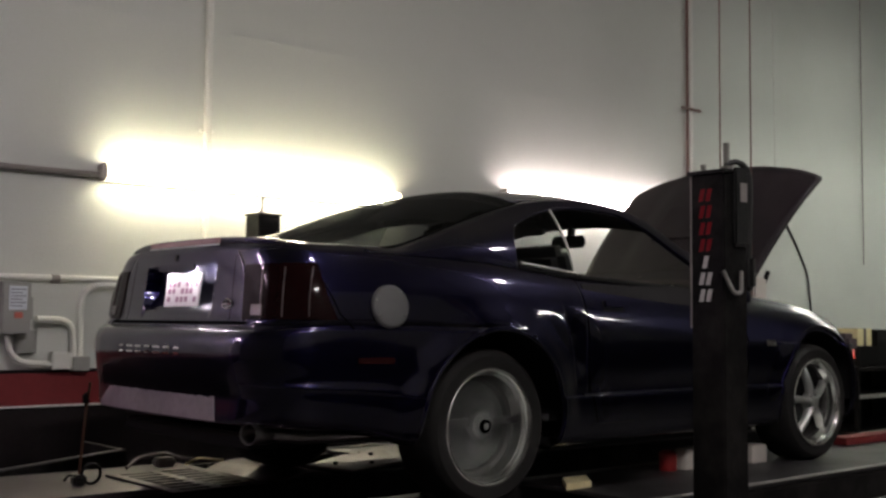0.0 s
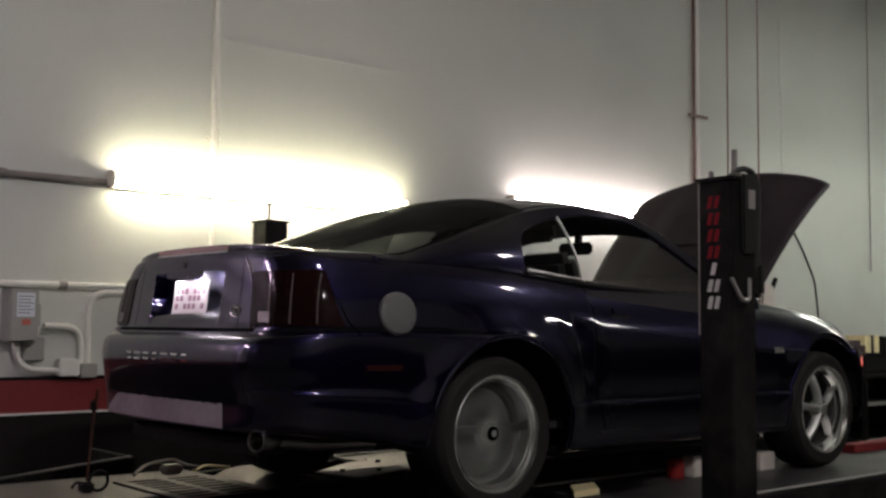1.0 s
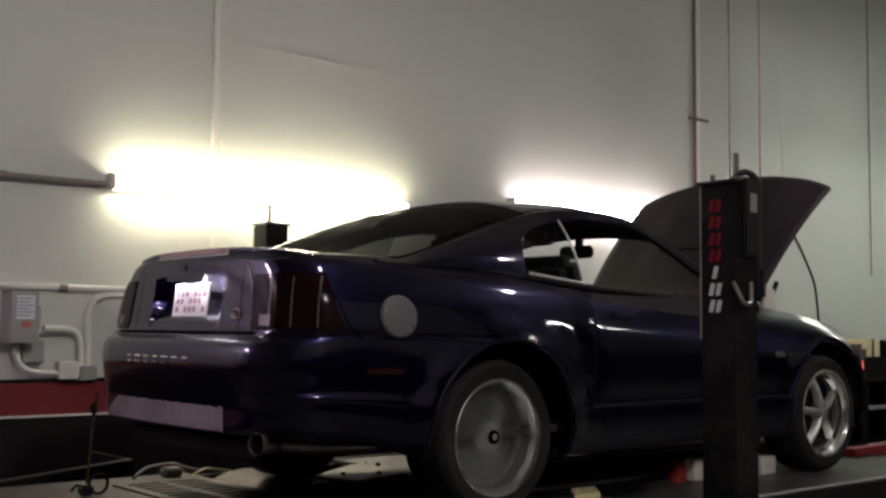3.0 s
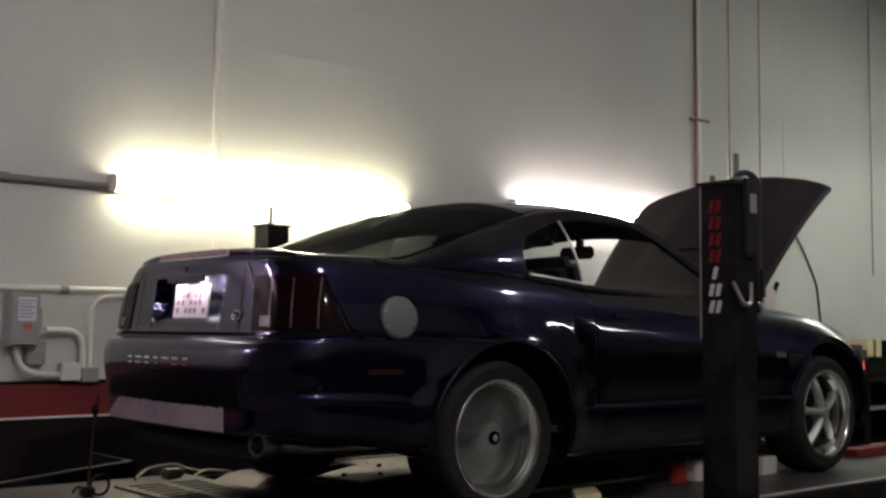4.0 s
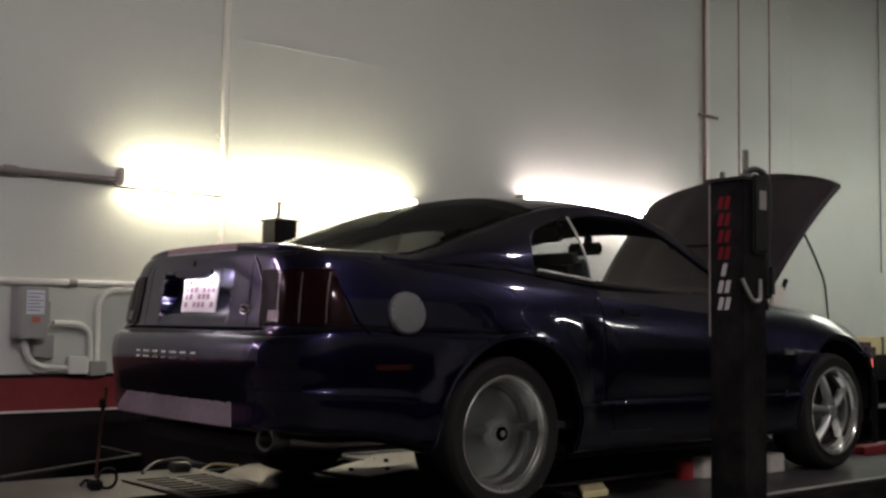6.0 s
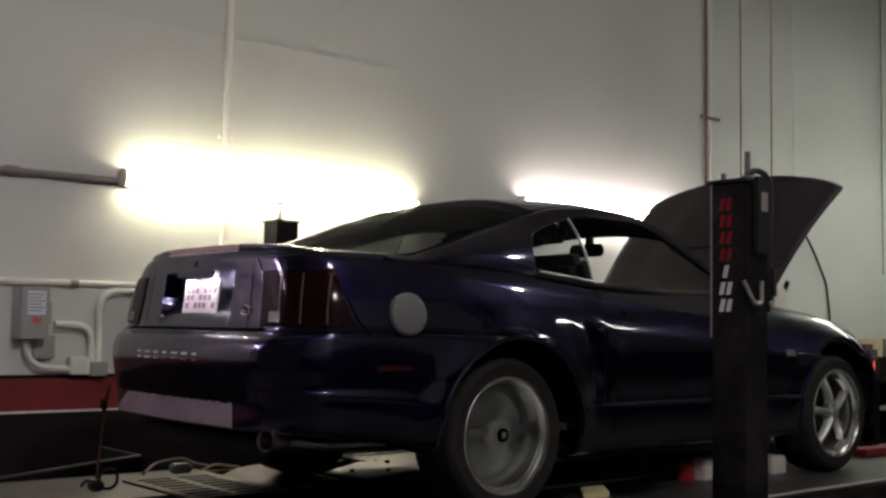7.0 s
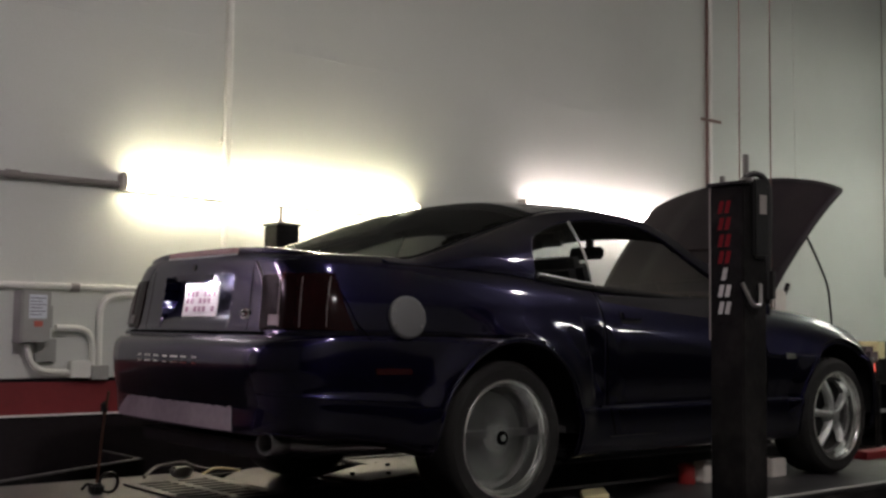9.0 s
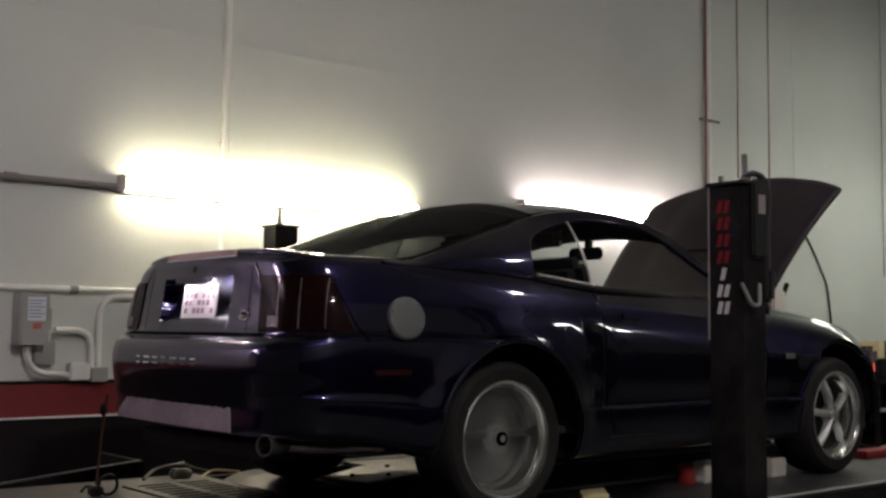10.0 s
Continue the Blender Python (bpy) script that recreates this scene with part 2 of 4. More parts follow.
# ---------------------------------------------------------------- room
def build_room():
    X0, X1, Y0, H = -7.0, 14.0, -8.0, 5.2
    T = 0.2
    tagged(part("floor", box_bm(X0, Y0, FLOOR - T, X1, WALL_Y, FLOOR), M_FLOOR), "dark grey stained concrete workshop floor", "floor", kind="structure")
    tagged(part("ceiling", box_bm(X0, Y0, H, X1, WALL_Y, H + T), M_CEIL), "plain pale ceiling high above the workshop", "ceiling", kind="structure")
    north = tagged(part("wall_north", box_bm(X0 - T, WALL_Y, FLOOR - T, X1 + T, WALL_Y + T, H + T), M_WALL), "tall off-white painted panel wall behind the car", "wall", kind="structure")
    # out of view; dark colour stands in for the unlit side of the shop
    tagged(part("wall_south", box_bm(X0 - T, Y0 - T, FLOOR - T, X1 + T, Y0, H + T), M_SOUTH), "unseen wall closing the room, its grey set for the car's reflections", "wall", kind="structure")
    tagged(part("wall_west", box_bm(X0 - T, Y0, FLOOR - T, X0, WALL_Y, H + T), M_DIM), "unseen wall closing the room, darkened to dim the car's reflections", "wall", kind="structure")
    tagged(part("wall_east", box_bm(X1, Y0, FLOOR - T, X1 + T, WALL_Y, H + T), M_DIM), "unseen wall closing the room, darkened to dim the car's reflections", "wall", kind="structure")
    # added out of view: gives the lower flank something black to reflect
    tagged(part("baseboard", box_bm(X0, Y0, FLOOR, X1, Y0 + 0.02, 0.95), M_BLACK_WALL), "unseen black band added low on the south wall for dark reflections", "wall band", kind="structure")
    # raised seam along the wall
    bm = box_bm(-7, WALL_Y - 0.003, 2.798, 2.3, WALL_Y, 2.812, 0.001)
    box_bm(3.6, WALL_Y - 0.003, 2.798, 4.35, WALL_Y, 2.812, 0.001, bm)
    tagged(part("trim", bm, M_WALL), "thin painted seam strip along the wall", "trim", kind="structure")
    bm = box_bm(-7, WALL_Y - 0.012, 0.229, 9.0, WALL_Y - 0.002, 0.43)
    tagged(part("baseboard", bm, M_RED), "dark red painted band along the wall", "wall band", kind="structure")
    bm = box_bm(-7, WALL_Y - 0.016, 0.43, 9.0, WALL_Y - 0.002, 0.452, 0.003)
    box_bm(-7, WALL_Y - 0.016, FLOOR, 9.0, WALL_Y - 0.002, 0.222, 0.003, bm)
    tagged(part("baseboard", bm, M_BLACK_WALL), "black painted lower wall under the red band", "wall band", kind="structure")
    bm = box_bm(-7, WALL_Y - 0.03, 0.218, 9.0, WALL_Y - 0.002, 0.230, 0.003)
    tagged(part("trim", bm, M_PIPE), "pale thin strip under the red wall band", "trim", kind="structure")


def wall_lamp(x0, x1, z, tube_mat, label):
    lamp = thing("wall_lamp", label, "lamp", (x0, WALL_Y, z), "fluorescent fixtures on the wall")
    L = x1 - x0
    part("housing", box_bm(0, -0.055, -0.055, L, -0.001, 0.055, 0.008), M_PIPE, lamp)
    for dz in (-0.035, 0.035):
        part("tube", tube_bm([(0.04, -0.085, dz), (L - 0.04, -0.085, dz)], 0.019, 12), tube_mat, lamp, "glowing fluorescent tube")
    for x in (0.0, L):
        part("end_cap", box_bm(x - 0.018, -0.108, -0.055, x + 0.018, -0.001, 0.055, 0.012), M_WHITE, lamp)
    return lamp


def room_lamp(x, y, z, length, mat, along="x"):
    lamp = thing("unseen_lamp", "unseen hung fluorescent fixture placed to light the car and walls", "lamp", (x, y, z), "ceiling fixtures")
    h = length / 2
    m = Matrix() if along == "x" else pose(0, 0, 0, 0, 0, 90)
    part("housing", box_bm(-h, -0.12, 0.03, h, 0.12, 0.10, 0.01, m=m), M_PIPE, lamp)
    for dy in (-0.06, 0.06):
        bm = tube_bm([(-h + 0.03, dy, 0), (h - 0.03, dy, 0)], 0.019, 10)
        bm.transform(m)
        part("tube", bm, mat, lamp, "glowing fluorescent tube")
    for s in (-1, 1):
        part("hanger", tube_bm([m @ Vector((s * h * 0.8, 0, 0.09)), m @ Vector((s * h * 0.8, 0, 5.2 - z))], 0.006, 6), M_STEEL, lamp)


def build_wall_things():
    wall_lamp(-0.24, 2.20, 1.72, M_TUBE_L, "lit white eight-foot fluorescent fixture on the wall")
    wall_lamp(3.36, 5.60, 1.86, M_TUBE_R, "lit pinkish-white fluorescent fixture on the wall behind the car")
    # all hang out of view; the pink, side and green ones are added fill
    for x, y, z, length, m, al in ((-4.0, 1.75, 2.35, 1.25, M_TUBE_FILL_PINK, "x"), (-0.4, -2.1, 4.5, 0.4, M_TUBE_ROOM_WHITE, "x"), (3.6, -2.5, 3.7, 0.4, M_TUBE_ROOM_WHITE, "x"), (6.2, -4.6, 2.9, 0.5, M_TUBE_FILL_SIDE, "x"), (-1.6, -5.6, 4.3, 0.4, M_TUBE_ROOM_BACK, "x"),
                                   (8.3, 0.3, 3.2, 2.4, M_TUBE_FILL_GREEN, "x"), (11.3, 0.3, 3.2, 2.4, M_TUBE_FILL_GREEN, "x")):
        room_lamp(x, y, z, length, m, al)
    y = WALL_Y - 0.03
    p = thing("conduit", "white painted vertical conduit on the wall", "pipe", (0.52, y, 1.78))
    part("tube", tube_bm([(0, 0, 0), (0, 0, 3.4)], 0.028, 12), M_PIPE, p)
    for z in (0.3, 1.9):
        part("strap", box_bm(-0.05, -0.005, z - 0.012, 0.05, 0.03, z + 0.012, 0.003), M_PIPE, p)
    p = thing("conduit", "white painted conduit dropping below the wall lamp", "pipe", (0.52, y, 0.45))
    part("tube", tube_bm([(0, 0, 0), (0, 0, 1.2)], 0.022, 12), M_PIPE, p)
    p = thing("pipe", "brown and white pipe pair rising up the wall", "pipe", (5.97, y, 0.4))
    part("tube", tube_bm([(0, 0, 0), (0, 0, 4.8)], 0.014, 12), M_PIPE_BROWN, p, "brown pipe")
    part("tube", tube_bm([(0.055, 0, 0), (0.055, 0, 4.8)], 0.028, 12), M_PIPE, p, "white pipe")
    part("strap", box_bm(-0.14, -0.04, 2.53, 0.19, -0.025, 2.56, 0.004), M_PIPE_BROWN, p)
    p = thing("pipe", "thin grey pipe rising up the far wall", "pipe", (9.45, y, 1.5))
    part("tube", tube_bm([(0, 0, 0), (0, 0, 3.7)], 0.007, 10), M_CONDUIT_DARK, p)
    # conduit to the lamp
    p = thing("conduit", "dark grey conduit running along the wall into the lamp", "pipe", (-0.26, y, 1.70))
    part("tube", tube_bm([(-6.7, 0, -0.01), (0, 0, 0.0)], 0.022, 10), M_CONDUIT_DARK, p)
    part("coupling", tube_bm([(-0.72, 0, 0), (-0.64, 0, 0)], 0.03, 10), M_CONDUIT_DARK, p)
    # long horizontal conduit
    p = thing("conduit", "pale painted conduit running level along the wall", "pipe", (0, y, 1.02))
    part("tube", tube_bm([(-6.9, 0, 0), (0.6, 0, 0.005)], 0.020, 10), M_PIPE, p)
    part("coupling", tube_bm([(-0.55, 0, 0), (-0.50, 0, 0)], 0.027, 10), M_CONDUIT_DARK, p)
    p = thing("conduit", "white conduit bent down to a box on the wall", "pipe", (0, y, 0))
    part("tube", tube_bm(bend([(0.6, 0, 0.99), (-0.355, 0, 0.985), (-0.355, 0, 0.46)], 0.15), 0.022, 10), M_PIPE, p)
    part("junction_box", box_bm(-0.41, -0.05, 0.44, -0.30, 0.02, 0.53, 0.006), M_GREYBOX, p)
    # switch box
    b = thing("switch_box", "grey electrical disconnect box with a paper notice", "electrical box", (-0.805, WALL_Y, 0.82))
    part("body", box_bm(-0.09, -0.15, -0.15, 0.09, -0.001, 0.17, 0.008), M_GREYBOX, b)
    part("door", box_bm(-0.085, -0.162, -0.145, 0.085, -0.15, 0.165, 0.004), M_GREYBOX, b)
    part("notice", box_bm(-0.05, -0.166, 0.0, 0.06, -0.1625, 0.145), M_PAPER, b, "pale blue printed notice")
    bm = bmesh.new()
    for k in range(6):
        box_bm(-0.042, -0.168, 0.02 + 0.02 * k, 0.03 + 0.02 * (k % 2), -0.1662, 0.027 + 0.02 * k, bm=bm)
    part("print", bm, M_PAPER_INK, b)
    part("sticker", box_bm(-0.015, -0.166, -0.05, 0.035, -0.1625, -0.015), M_STICKER, b)
    part("lever", box_bm(0.09, -0.12, -0.06, 0.115, -0.06, 0.08, 0.006), M_GREYBOX, b)
    bx = thing("electrical_box", "grey painted electrical box on the wall", "electrical box", (-0.70, WALL_Y, 0.625))
    part("body", box_bm(-0.065, -0.05, -0.075, 0.065, -0.001, 0.07, 0.005), M_GREYBOX, bx)
    part("cover", box_bm(-0.06, -0.056, -0.07, 0.06, -0.05, 0.065, 0.003), M_GREYBOX, bx)
    p = thing("conduit", "white bent conduit from the switch box", "pipe", (0, y, 0))
    part("tube", tube_bm(bend([(-0.66, -0.06, 0.765), (-0.40, -0.01, 0.765), (-0.40, -0.01, 0.46)], 0.13), 0.020, 10), M_PIPE, p)
    p = thing("conduit", "white elbow conduit under the switch box", "pipe", (0, y, 0))
    part("tube", tube_bm(bend([(-0.83, -0.05, 0.665), (-0.80, -0.05, 0.50), (-0.52, -0.02, 0.485)], 0.12), 0.018, 10), M_PIPE, p)
    part("fitting", box_bm(-0.55, -0.06, 0.452, -0.42, 0.02, 0.56, 0.008), M_PIPE, p)


# ---------------------------------------------------------------- car
W = curve_of([(-1.10, 0.58), (-1.09, 0.645), (-1.07, 0.705), (-1.03, 0.765), (-0.97, 0.815), (-0.88, 0.856), (-0.7, 0.885), (-0.4, 0.915), (0.0, 0.935), (0.35, 0.92), (0.7, 0.895), (1.4, 0.885), (1.9, 0.89), (2.3, 0.91), (2.57, 0.92), (2.9, 0.90), (3.15, 0.83), (3.35, 0.70), (3.46, 0.50)])
ZS = curve_of([(-1.10, 1.060), (-0.9, 1.068), (-0.6, 1.070), (0.0, 1.050), (0.6, 1.005), (1.2, 0.975), (1.9, 0.93), (2.3, 0.895), (2.6, 0.86), (2.95, 0.79), (3.25, 0.70), (3.46, 0.60)])
ZT = curve_of([(-1.10, 1.090), (-0.9, 1.098), (-0.5, 1.10), (0.0, 1.085), (0.6, 1.05), (1.9, 1.01), (2.5, 0.95), (3.0, 0.86), (3.3, 0.75), (3.46, 0.64)])
ZB = curve_of([(-1.10, 0.372), (-0.9, 0.36), (-0.6, 0.32), (-0.4, 0.27), (0.5, 0.215), (2.0, 0.215), (2.9, 0.22), (3.46, 0.27)])
# how far the tail is set forward, by height
TAIL = curve_of([(0.2, 0.06), (0.355, 0.03), (0.375, 0.022), (0.47, 0.026), (0.52, 0.016), (0.58, 0.004), (0.64, -0.004), (0.69, 0.0), (0.735, 0.026), (0.75, 0.055), (0.765, 0.08), (0.80, 0.088), (1.0, 0.112), (1.05, 0.117), (1.09, 0.126)])
AXLE_F, ZAX, R_ARCH = 2.573, 0.33, 0.415


def section(x):
    w, zs, zt, zb = W(x), ZS(x), ZT(x), ZB(x)
    c = min(max((x - 0.1) / 0.35, 0), 1) * min(max((2.6 - x) / 0.35, 0), 1)
    hip = math.exp(-((x - 0.0) / 0.5) ** 2) + 0.8 * math.exp(-((x - 2.57) / 0.45) ** 2)
    pts = [(w - 0.10, zb), (w - 0.035, zb + 0.02), (w - 0.012, zb + 0.09), (w - 0.008 - 0.001 * (1 - c), 0.43 + (zb - 0.215) * 0.5), (w - 0.022 * c - 0.008 * (1 - c), 0.45 + (zb - 0.215) * 0.5),
           (w - 0.014 + 0.010 * hip, 0.55), (w - 0.012 + 0.012 * hip, 0.66), (w - 0.020, zs - 0.22), (w - 0.056, zs - 0.115), (w - 0.094, zs - 0.052), (w - 0.134, zs - 0.012), (w - 0.18, zs + (zt - zs) * 0.22), (w * 0.60, zs + (zt - zs) * 0.72), (w * 0.3, zt - (zt - zs) * 0.07), (0, zt)]
    return pts


def refine(pts, n=8):
    out = []
    for i in range(len(pts) - 1):
        p0, p1, p2, p3 = (np.array(pts[max(i - 1, 0)]), np.array(pts[i]), np.array(pts[i + 1]), np.array(pts[min(i + 2, len(pts) - 1)]))
        for k in range(n):
            t = k / n
            out.append(0.5 * (2 * p1 + (p2 - p0) * t + (2 * p0 - 5 * p1 + 4 * p2 - p3) * t * t + (3 * p1 - p0 - 3 * p2 + p3) * t ** 3))
    out.append(np.array(pts[-1]))
    return out


def smooth_step(a, b, v):
    u = min(max((v - a) / (b - a), 0), 1)
    return u * u * (3 - 2 * u)


def flank_relief(x, y, z):
    """Flared wheel arches and the inlet step ahead of the rear wheel."""
    if y < 0.6:
        return y
    for ax, out in ((0.0, 0.020), (AXLE_F, 0.014)):
        r = math.hypot(x - ax, z - ZAX)
        y += out * (1 - smooth_step(R_ARCH + 0.005, R_ARCH + 0.13, r)) * smooth_step(0.28, 0.45, z)
    mouth = 0.435 + 0.235 * (0.817 - z)
    d = x - mouth
    zone = smooth_step(0.46, 0.62, z) * (1 - smooth_step(0.72, 0.87, z))
    if d > 0:
        y -= zone * 0.024 * smooth_step(0.0, 0.014, d) * (1 - smooth_step(0.03, 0.22, d))
    else:
        y += zone * 0.006 * (1 - smooth_step(0.0, 0.12, -d))
    return y


def shell_grid():
    xs = list(np.concatenate([np.array([-1.10, -1.098, -1.094, -1.088, -1.08, -1.07, -1.06, -1.05, -1.035, -1.02, -1.0, -0.98, -0.96, -0.94, -0.92, -0.90]), np.linspace(-0.885, 0.36, 96), np.linspace(0.366, 0.60, 40), np.linspace(0.614, 3.2, 190), np.linspace(3.215, 3.46, 16)]))
    rows = []
    for x in xs:
        row = []
        for y, z in refine(section(x)):
            g = min(max((-0.55 - x) / 0.55, 0), 1) ** 2.6
            row.append([(x if x < 2.9 else 2.9 + (x - 2.9) * 0.66) + g * TAIL(z), flank_relief(x, y, z), z])
        rows.append(row)
    return xs, rows


def arch_fix(p):
    """Pushes a flank point out of the wheel openings; tells whether it lay inside."""
    for ax in (0.0, AXLE_F):
        dx, dz = p[0] - ax, p[2] - ZAX
        r = math.hypot(dx, dz)
        if r < R_ARCH and p[1] > 0.55:
            return ax, True
    return 0, False


def build_shell(car):
    """The outer skin, split into panels by plan and height."""
    xs, rows = shell_grid()
    n = len(rows[0])
    side_rows = 8 * 10
    panels = {}

    def put(key, quad):
        panels.setdefault(key, []).append(quad)

    for i in range(len(xs) - 1):
        for j in range(n - 1):
            q = [rows[i][j], rows[i + 1][j], rows[i + 1][j + 1], rows[i][j + 1]]
            cx = sum(p[0] for p in q) / 4
            cy = sum(p[1] for p in q) / 4
            cz = sum(p[2] for p in q) / 4
            flags = [arch_fix(p) for p in q]
            if all(f[1] for f in flags):
                continue
            if any(f[1] for f in flags):
                q2 = []
                for p, (ax, inside) in zip(q, flags):
                    if inside:
                        dx, dz = p[0] - ax, p[2] - ZAX
                        r = math.hypot(dx, dz)
                        p = [ax + dx / r * R_ARCH, p[1], ZAX + dz / r * R_ARCH]
                    q2.append(p)
                q = q2
            top = j >= side_rows
            if top and -0.50 < cx < 1.98 and cy < W(cx) - 0.15:
                continue
            if top and 2.20 <= cx < 3.11 and cy < W(cx) - 0.19:
                continue
            if cx < 0.0 and cz < 0.75:
                key = "rear_bumper"
            elif cx < -0.40 and top and cy < 0.66:
                key = "trunk_lid"
            elif cx > 3.0 and cz < 0.70 or cx > 3.13:
                key = "front_bumper"
            elif cz < 0.44 and 0.3 < cx < 2.3:
                key = "side_skirt"
            elif 0.60 < cx < 1.87:
                key = "door"
            elif cx >= 1.87:
                key = "fender"
            else:
                key = "quarter_panel"
            put(key, q)
    # rear and front faces across the car
    for i, sign in ((0, -1), (len(xs) - 1, 1)):
        m = 44 if sign < 0 else 14
        for j in range(n - 1):
            for k in range(m):
                def at(jj, kk):
                    x, y, z = rows[i][jj]
                    u = kk / m
                    bulge = 0.02 * (1 - u * u) * min(y / 0.5, 1)
                    if sign < 0 and y * u < 0.30 and 0.785 < z < 0.995:
                        bulge -= 0.068 * smooth_step(0.785, 0.90, z)
                    return [x + sign * bulge, y * u, z]
                q = [at(j, k), at(j, k + 1), at(j + 1, k + 1), at(j + 1, k)]
                cy = sum(p[1] for p in q) / 4
                cz = sum(p[2] for p in q) / 4
                key = ("rear_bumper" if cz < 0.75 else "trunk_lid" if cy < 0.60 else "quarter_panel") if sign < 0 else "front_bumper"
                put(key, q)
    whole = bmesh.new()
    two_sided = {"door", "fender", "quarter_panel", "side_skirt"}
    for key, quads in panels.items():
        for s in (-1, 1):
            if s == -1 or key in two_sided:
                bm = bmesh.new()
            for q in quads:
                f = [bm.verts.new((p[0], s * p[1], p[2])) for p in q]
                bm.faces.new(f)
                whole.faces.new([whole.verts.new((p[0], s * p[1], p[2])) for p in q])
            if s == 1 or key in two_sided:
                bmesh.ops.remove_doubles(bm, verts=bm.verts, dist=0.0004)
                bmesh.ops.dissolve_degenerate(bm, edges=bm.edges, dist=0.0004)
                ob = part(key, bm, M_PAINT, car)
                me = ob.data
                out = sum(p.area * p.normal.dot(Vector((0.35 * (p.center.x - 1.2), p.center.y, p.center.z - 0.5))) for p in me.polygons)
                if out < 0:
                    me.flip_normals()
                me.set_sharp_from_angle(angle=radians(50))
                mod = ob.modifiers.new("thickness", "SOLIDIFY")
                mod.thickness, mod.offset = 0.004, -1
    whole.normal_update()
    tree = BVHTree.FromBMesh(whole)
    whole.free()
    return tree


def hit_side(tree, x, z, s=-1):
    p, nrm, _, _ = tree.ray_cast(Vector((x, s * 3, z)), Vector((0, -s, 0)))
    return p, (nrm if nrm is None or nrm.y * s > 0 else -nrm)


def hit_rear(tree, y, z):
    p, nrm, _, _ = tree.ray_cast(Vector((-3, y, z)), Vector((1, 0, 0)))
    return p, (nrm if nrm is None or nrm.x < 0 else -nrm)


def skin_patch(tree, hitter, fa, fb, nu, nv, lift, depth):
    """A panel lying on the skin: hitter at (fa(u, v), fb(u, v)); lifted, with closed edges going in by depth."""
    bm = bmesh.new()
    grid, inner = [], []
    for i in range(nu + 1):
        r0, r1 = [], []
        for j in range(nv + 1):
            a, b = fa(i / nu, j / nv), fb(i / nu, j / nv)
            p, nr = hitter(a, b)
            if p is None:
                p, nr = (Vector((a, -0.9, b)), Vector((0, -1, 0)))
            r0.append(bm.verts.new(p + nr * lift))
            r1.append(bm.verts.new(p - nr * depth))
        grid.append(r0)
        inner.append(r1)
    for i in range(nu):
        for j in range(nv):
            bm.faces.new((grid[i][j], grid[i + 1][j], grid[i + 1][j + 1], grid[i][j + 1]))
    ring = [(i, 0) for i in range(nu)] + [(nu, j) for j in range(nv)] + [(i, nv) for i in range(nu, 0, -1)] + [(0, j) for j in range(nv, 0, -1)]
    for (a, b), (c, d) in zip(ring, ring[1:] + ring[:1]):
        bm.faces.new((grid[a][b], grid[c][d], inner[c][d], inner[a][b]))
    return bm


def seam(tree, hitter, pts, width=0.006, lift=0.0015, n=30):
    """A dark gap line along the skin through (a, b) points."""
    P = []
    for (a0, b0), (a1, b1) in zip(pts, pts[1:]):
        for k in range(n):
            P.append((a0 + (a1 - a0) * k / n, b0 + (b1 - b0) * k / n))
    P.append(pts[-1])
    bm = bmesh.new()
    prev = None
    for k, (a, b) in enumerate(P):
        a2, b2 = P[min(k + 1, len(P) - 1)]
        a1, b1 = P[max(k - 1, 0)]
        d = math.hypot(a2 - a1, b2 - b1) or 1
        na, nb = -(b2 - b1) / d * width / 2, (a2 - a1) / d * width / 2
        p, nr = hitter(a + na, b + nb)
        q, nq = hitter(a - na, b - nb)
        if p is None or q is None or (p - q).length > 0.03:
            prev = None
            continue
        cur = [bm.verts.new(p + nr * lift), bm.verts.new(q + nq * lift)]
        if prev:
            bm.faces.new((prev[0], cur[0], cur[1], prev[1]))
        prev = cur
    return bm


# greenhouse curves
ZC = curve_of([(-0.60, 1.098), (-0.52, 1.130), (-0.35, 1.205), (0.0, 1.330), (0.25, 1.397), (0.5, 1.436), (0.85, 1.452), (1.15, 1.437), (1.36, 1.383), (1.65, 1.222), (2.05, 1.02)])
YR = curve_of([(-0.60, 0.765), (-0.36, 0.752), (-0.13, 0.725), (0.05, 0.687), (0.36, 0.623), (0.6, 0.585), (1.0, 0.575), (1.36, 0.59), (1.7, 0.655), (2.05, 0.74)])
DROP = curve_of([(-0.60, 0.035), (-0.36, 0.112), (-0.13, 0.122), (0.05, 0.122), (0.36, 0.108), (0.6, 0.084), (0.9, 0.074), (1.2, 0.075), (1.6, 0.06), (2.05, 0.015)])


def house(x, s):
    """Cabin surface: s 0 at the belt, 1 at the roof rail, 2 at the centre line."""
    zr, yr = ZC(x) - DROP(x), YR(x)
    yb, zb = W(x) - 0.112, ZS(x) - 0.028
    zr = max(zr, zb + 0.004)
    if s <= 1:
        bow = 0.028 * math.sin(math.pi * s) * min(1, (zr - zb) / 0.2)
        return Vector((x, yb + (yr - yb) * s ** 1.12 + bow, zb + (zr - zb) * s))
    t = s - 1
    return Vector((x, yr * (1 - t), zr + (ZC(x) - zr) * (1 - (1 - t) ** 2.3)))


def win_range(x):
    """Height range of the side opening along the cabin, as s values."""
    zr, zb = ZC(x) - DROP(x), ZS(x) - 0.004
    lo = zb + 0.026
    top = WTOP(x)
    h = max(zr - zb, 0.01)
    return max((lo - zb) / h, 0.01), min((top - zb) / h, 0.93)


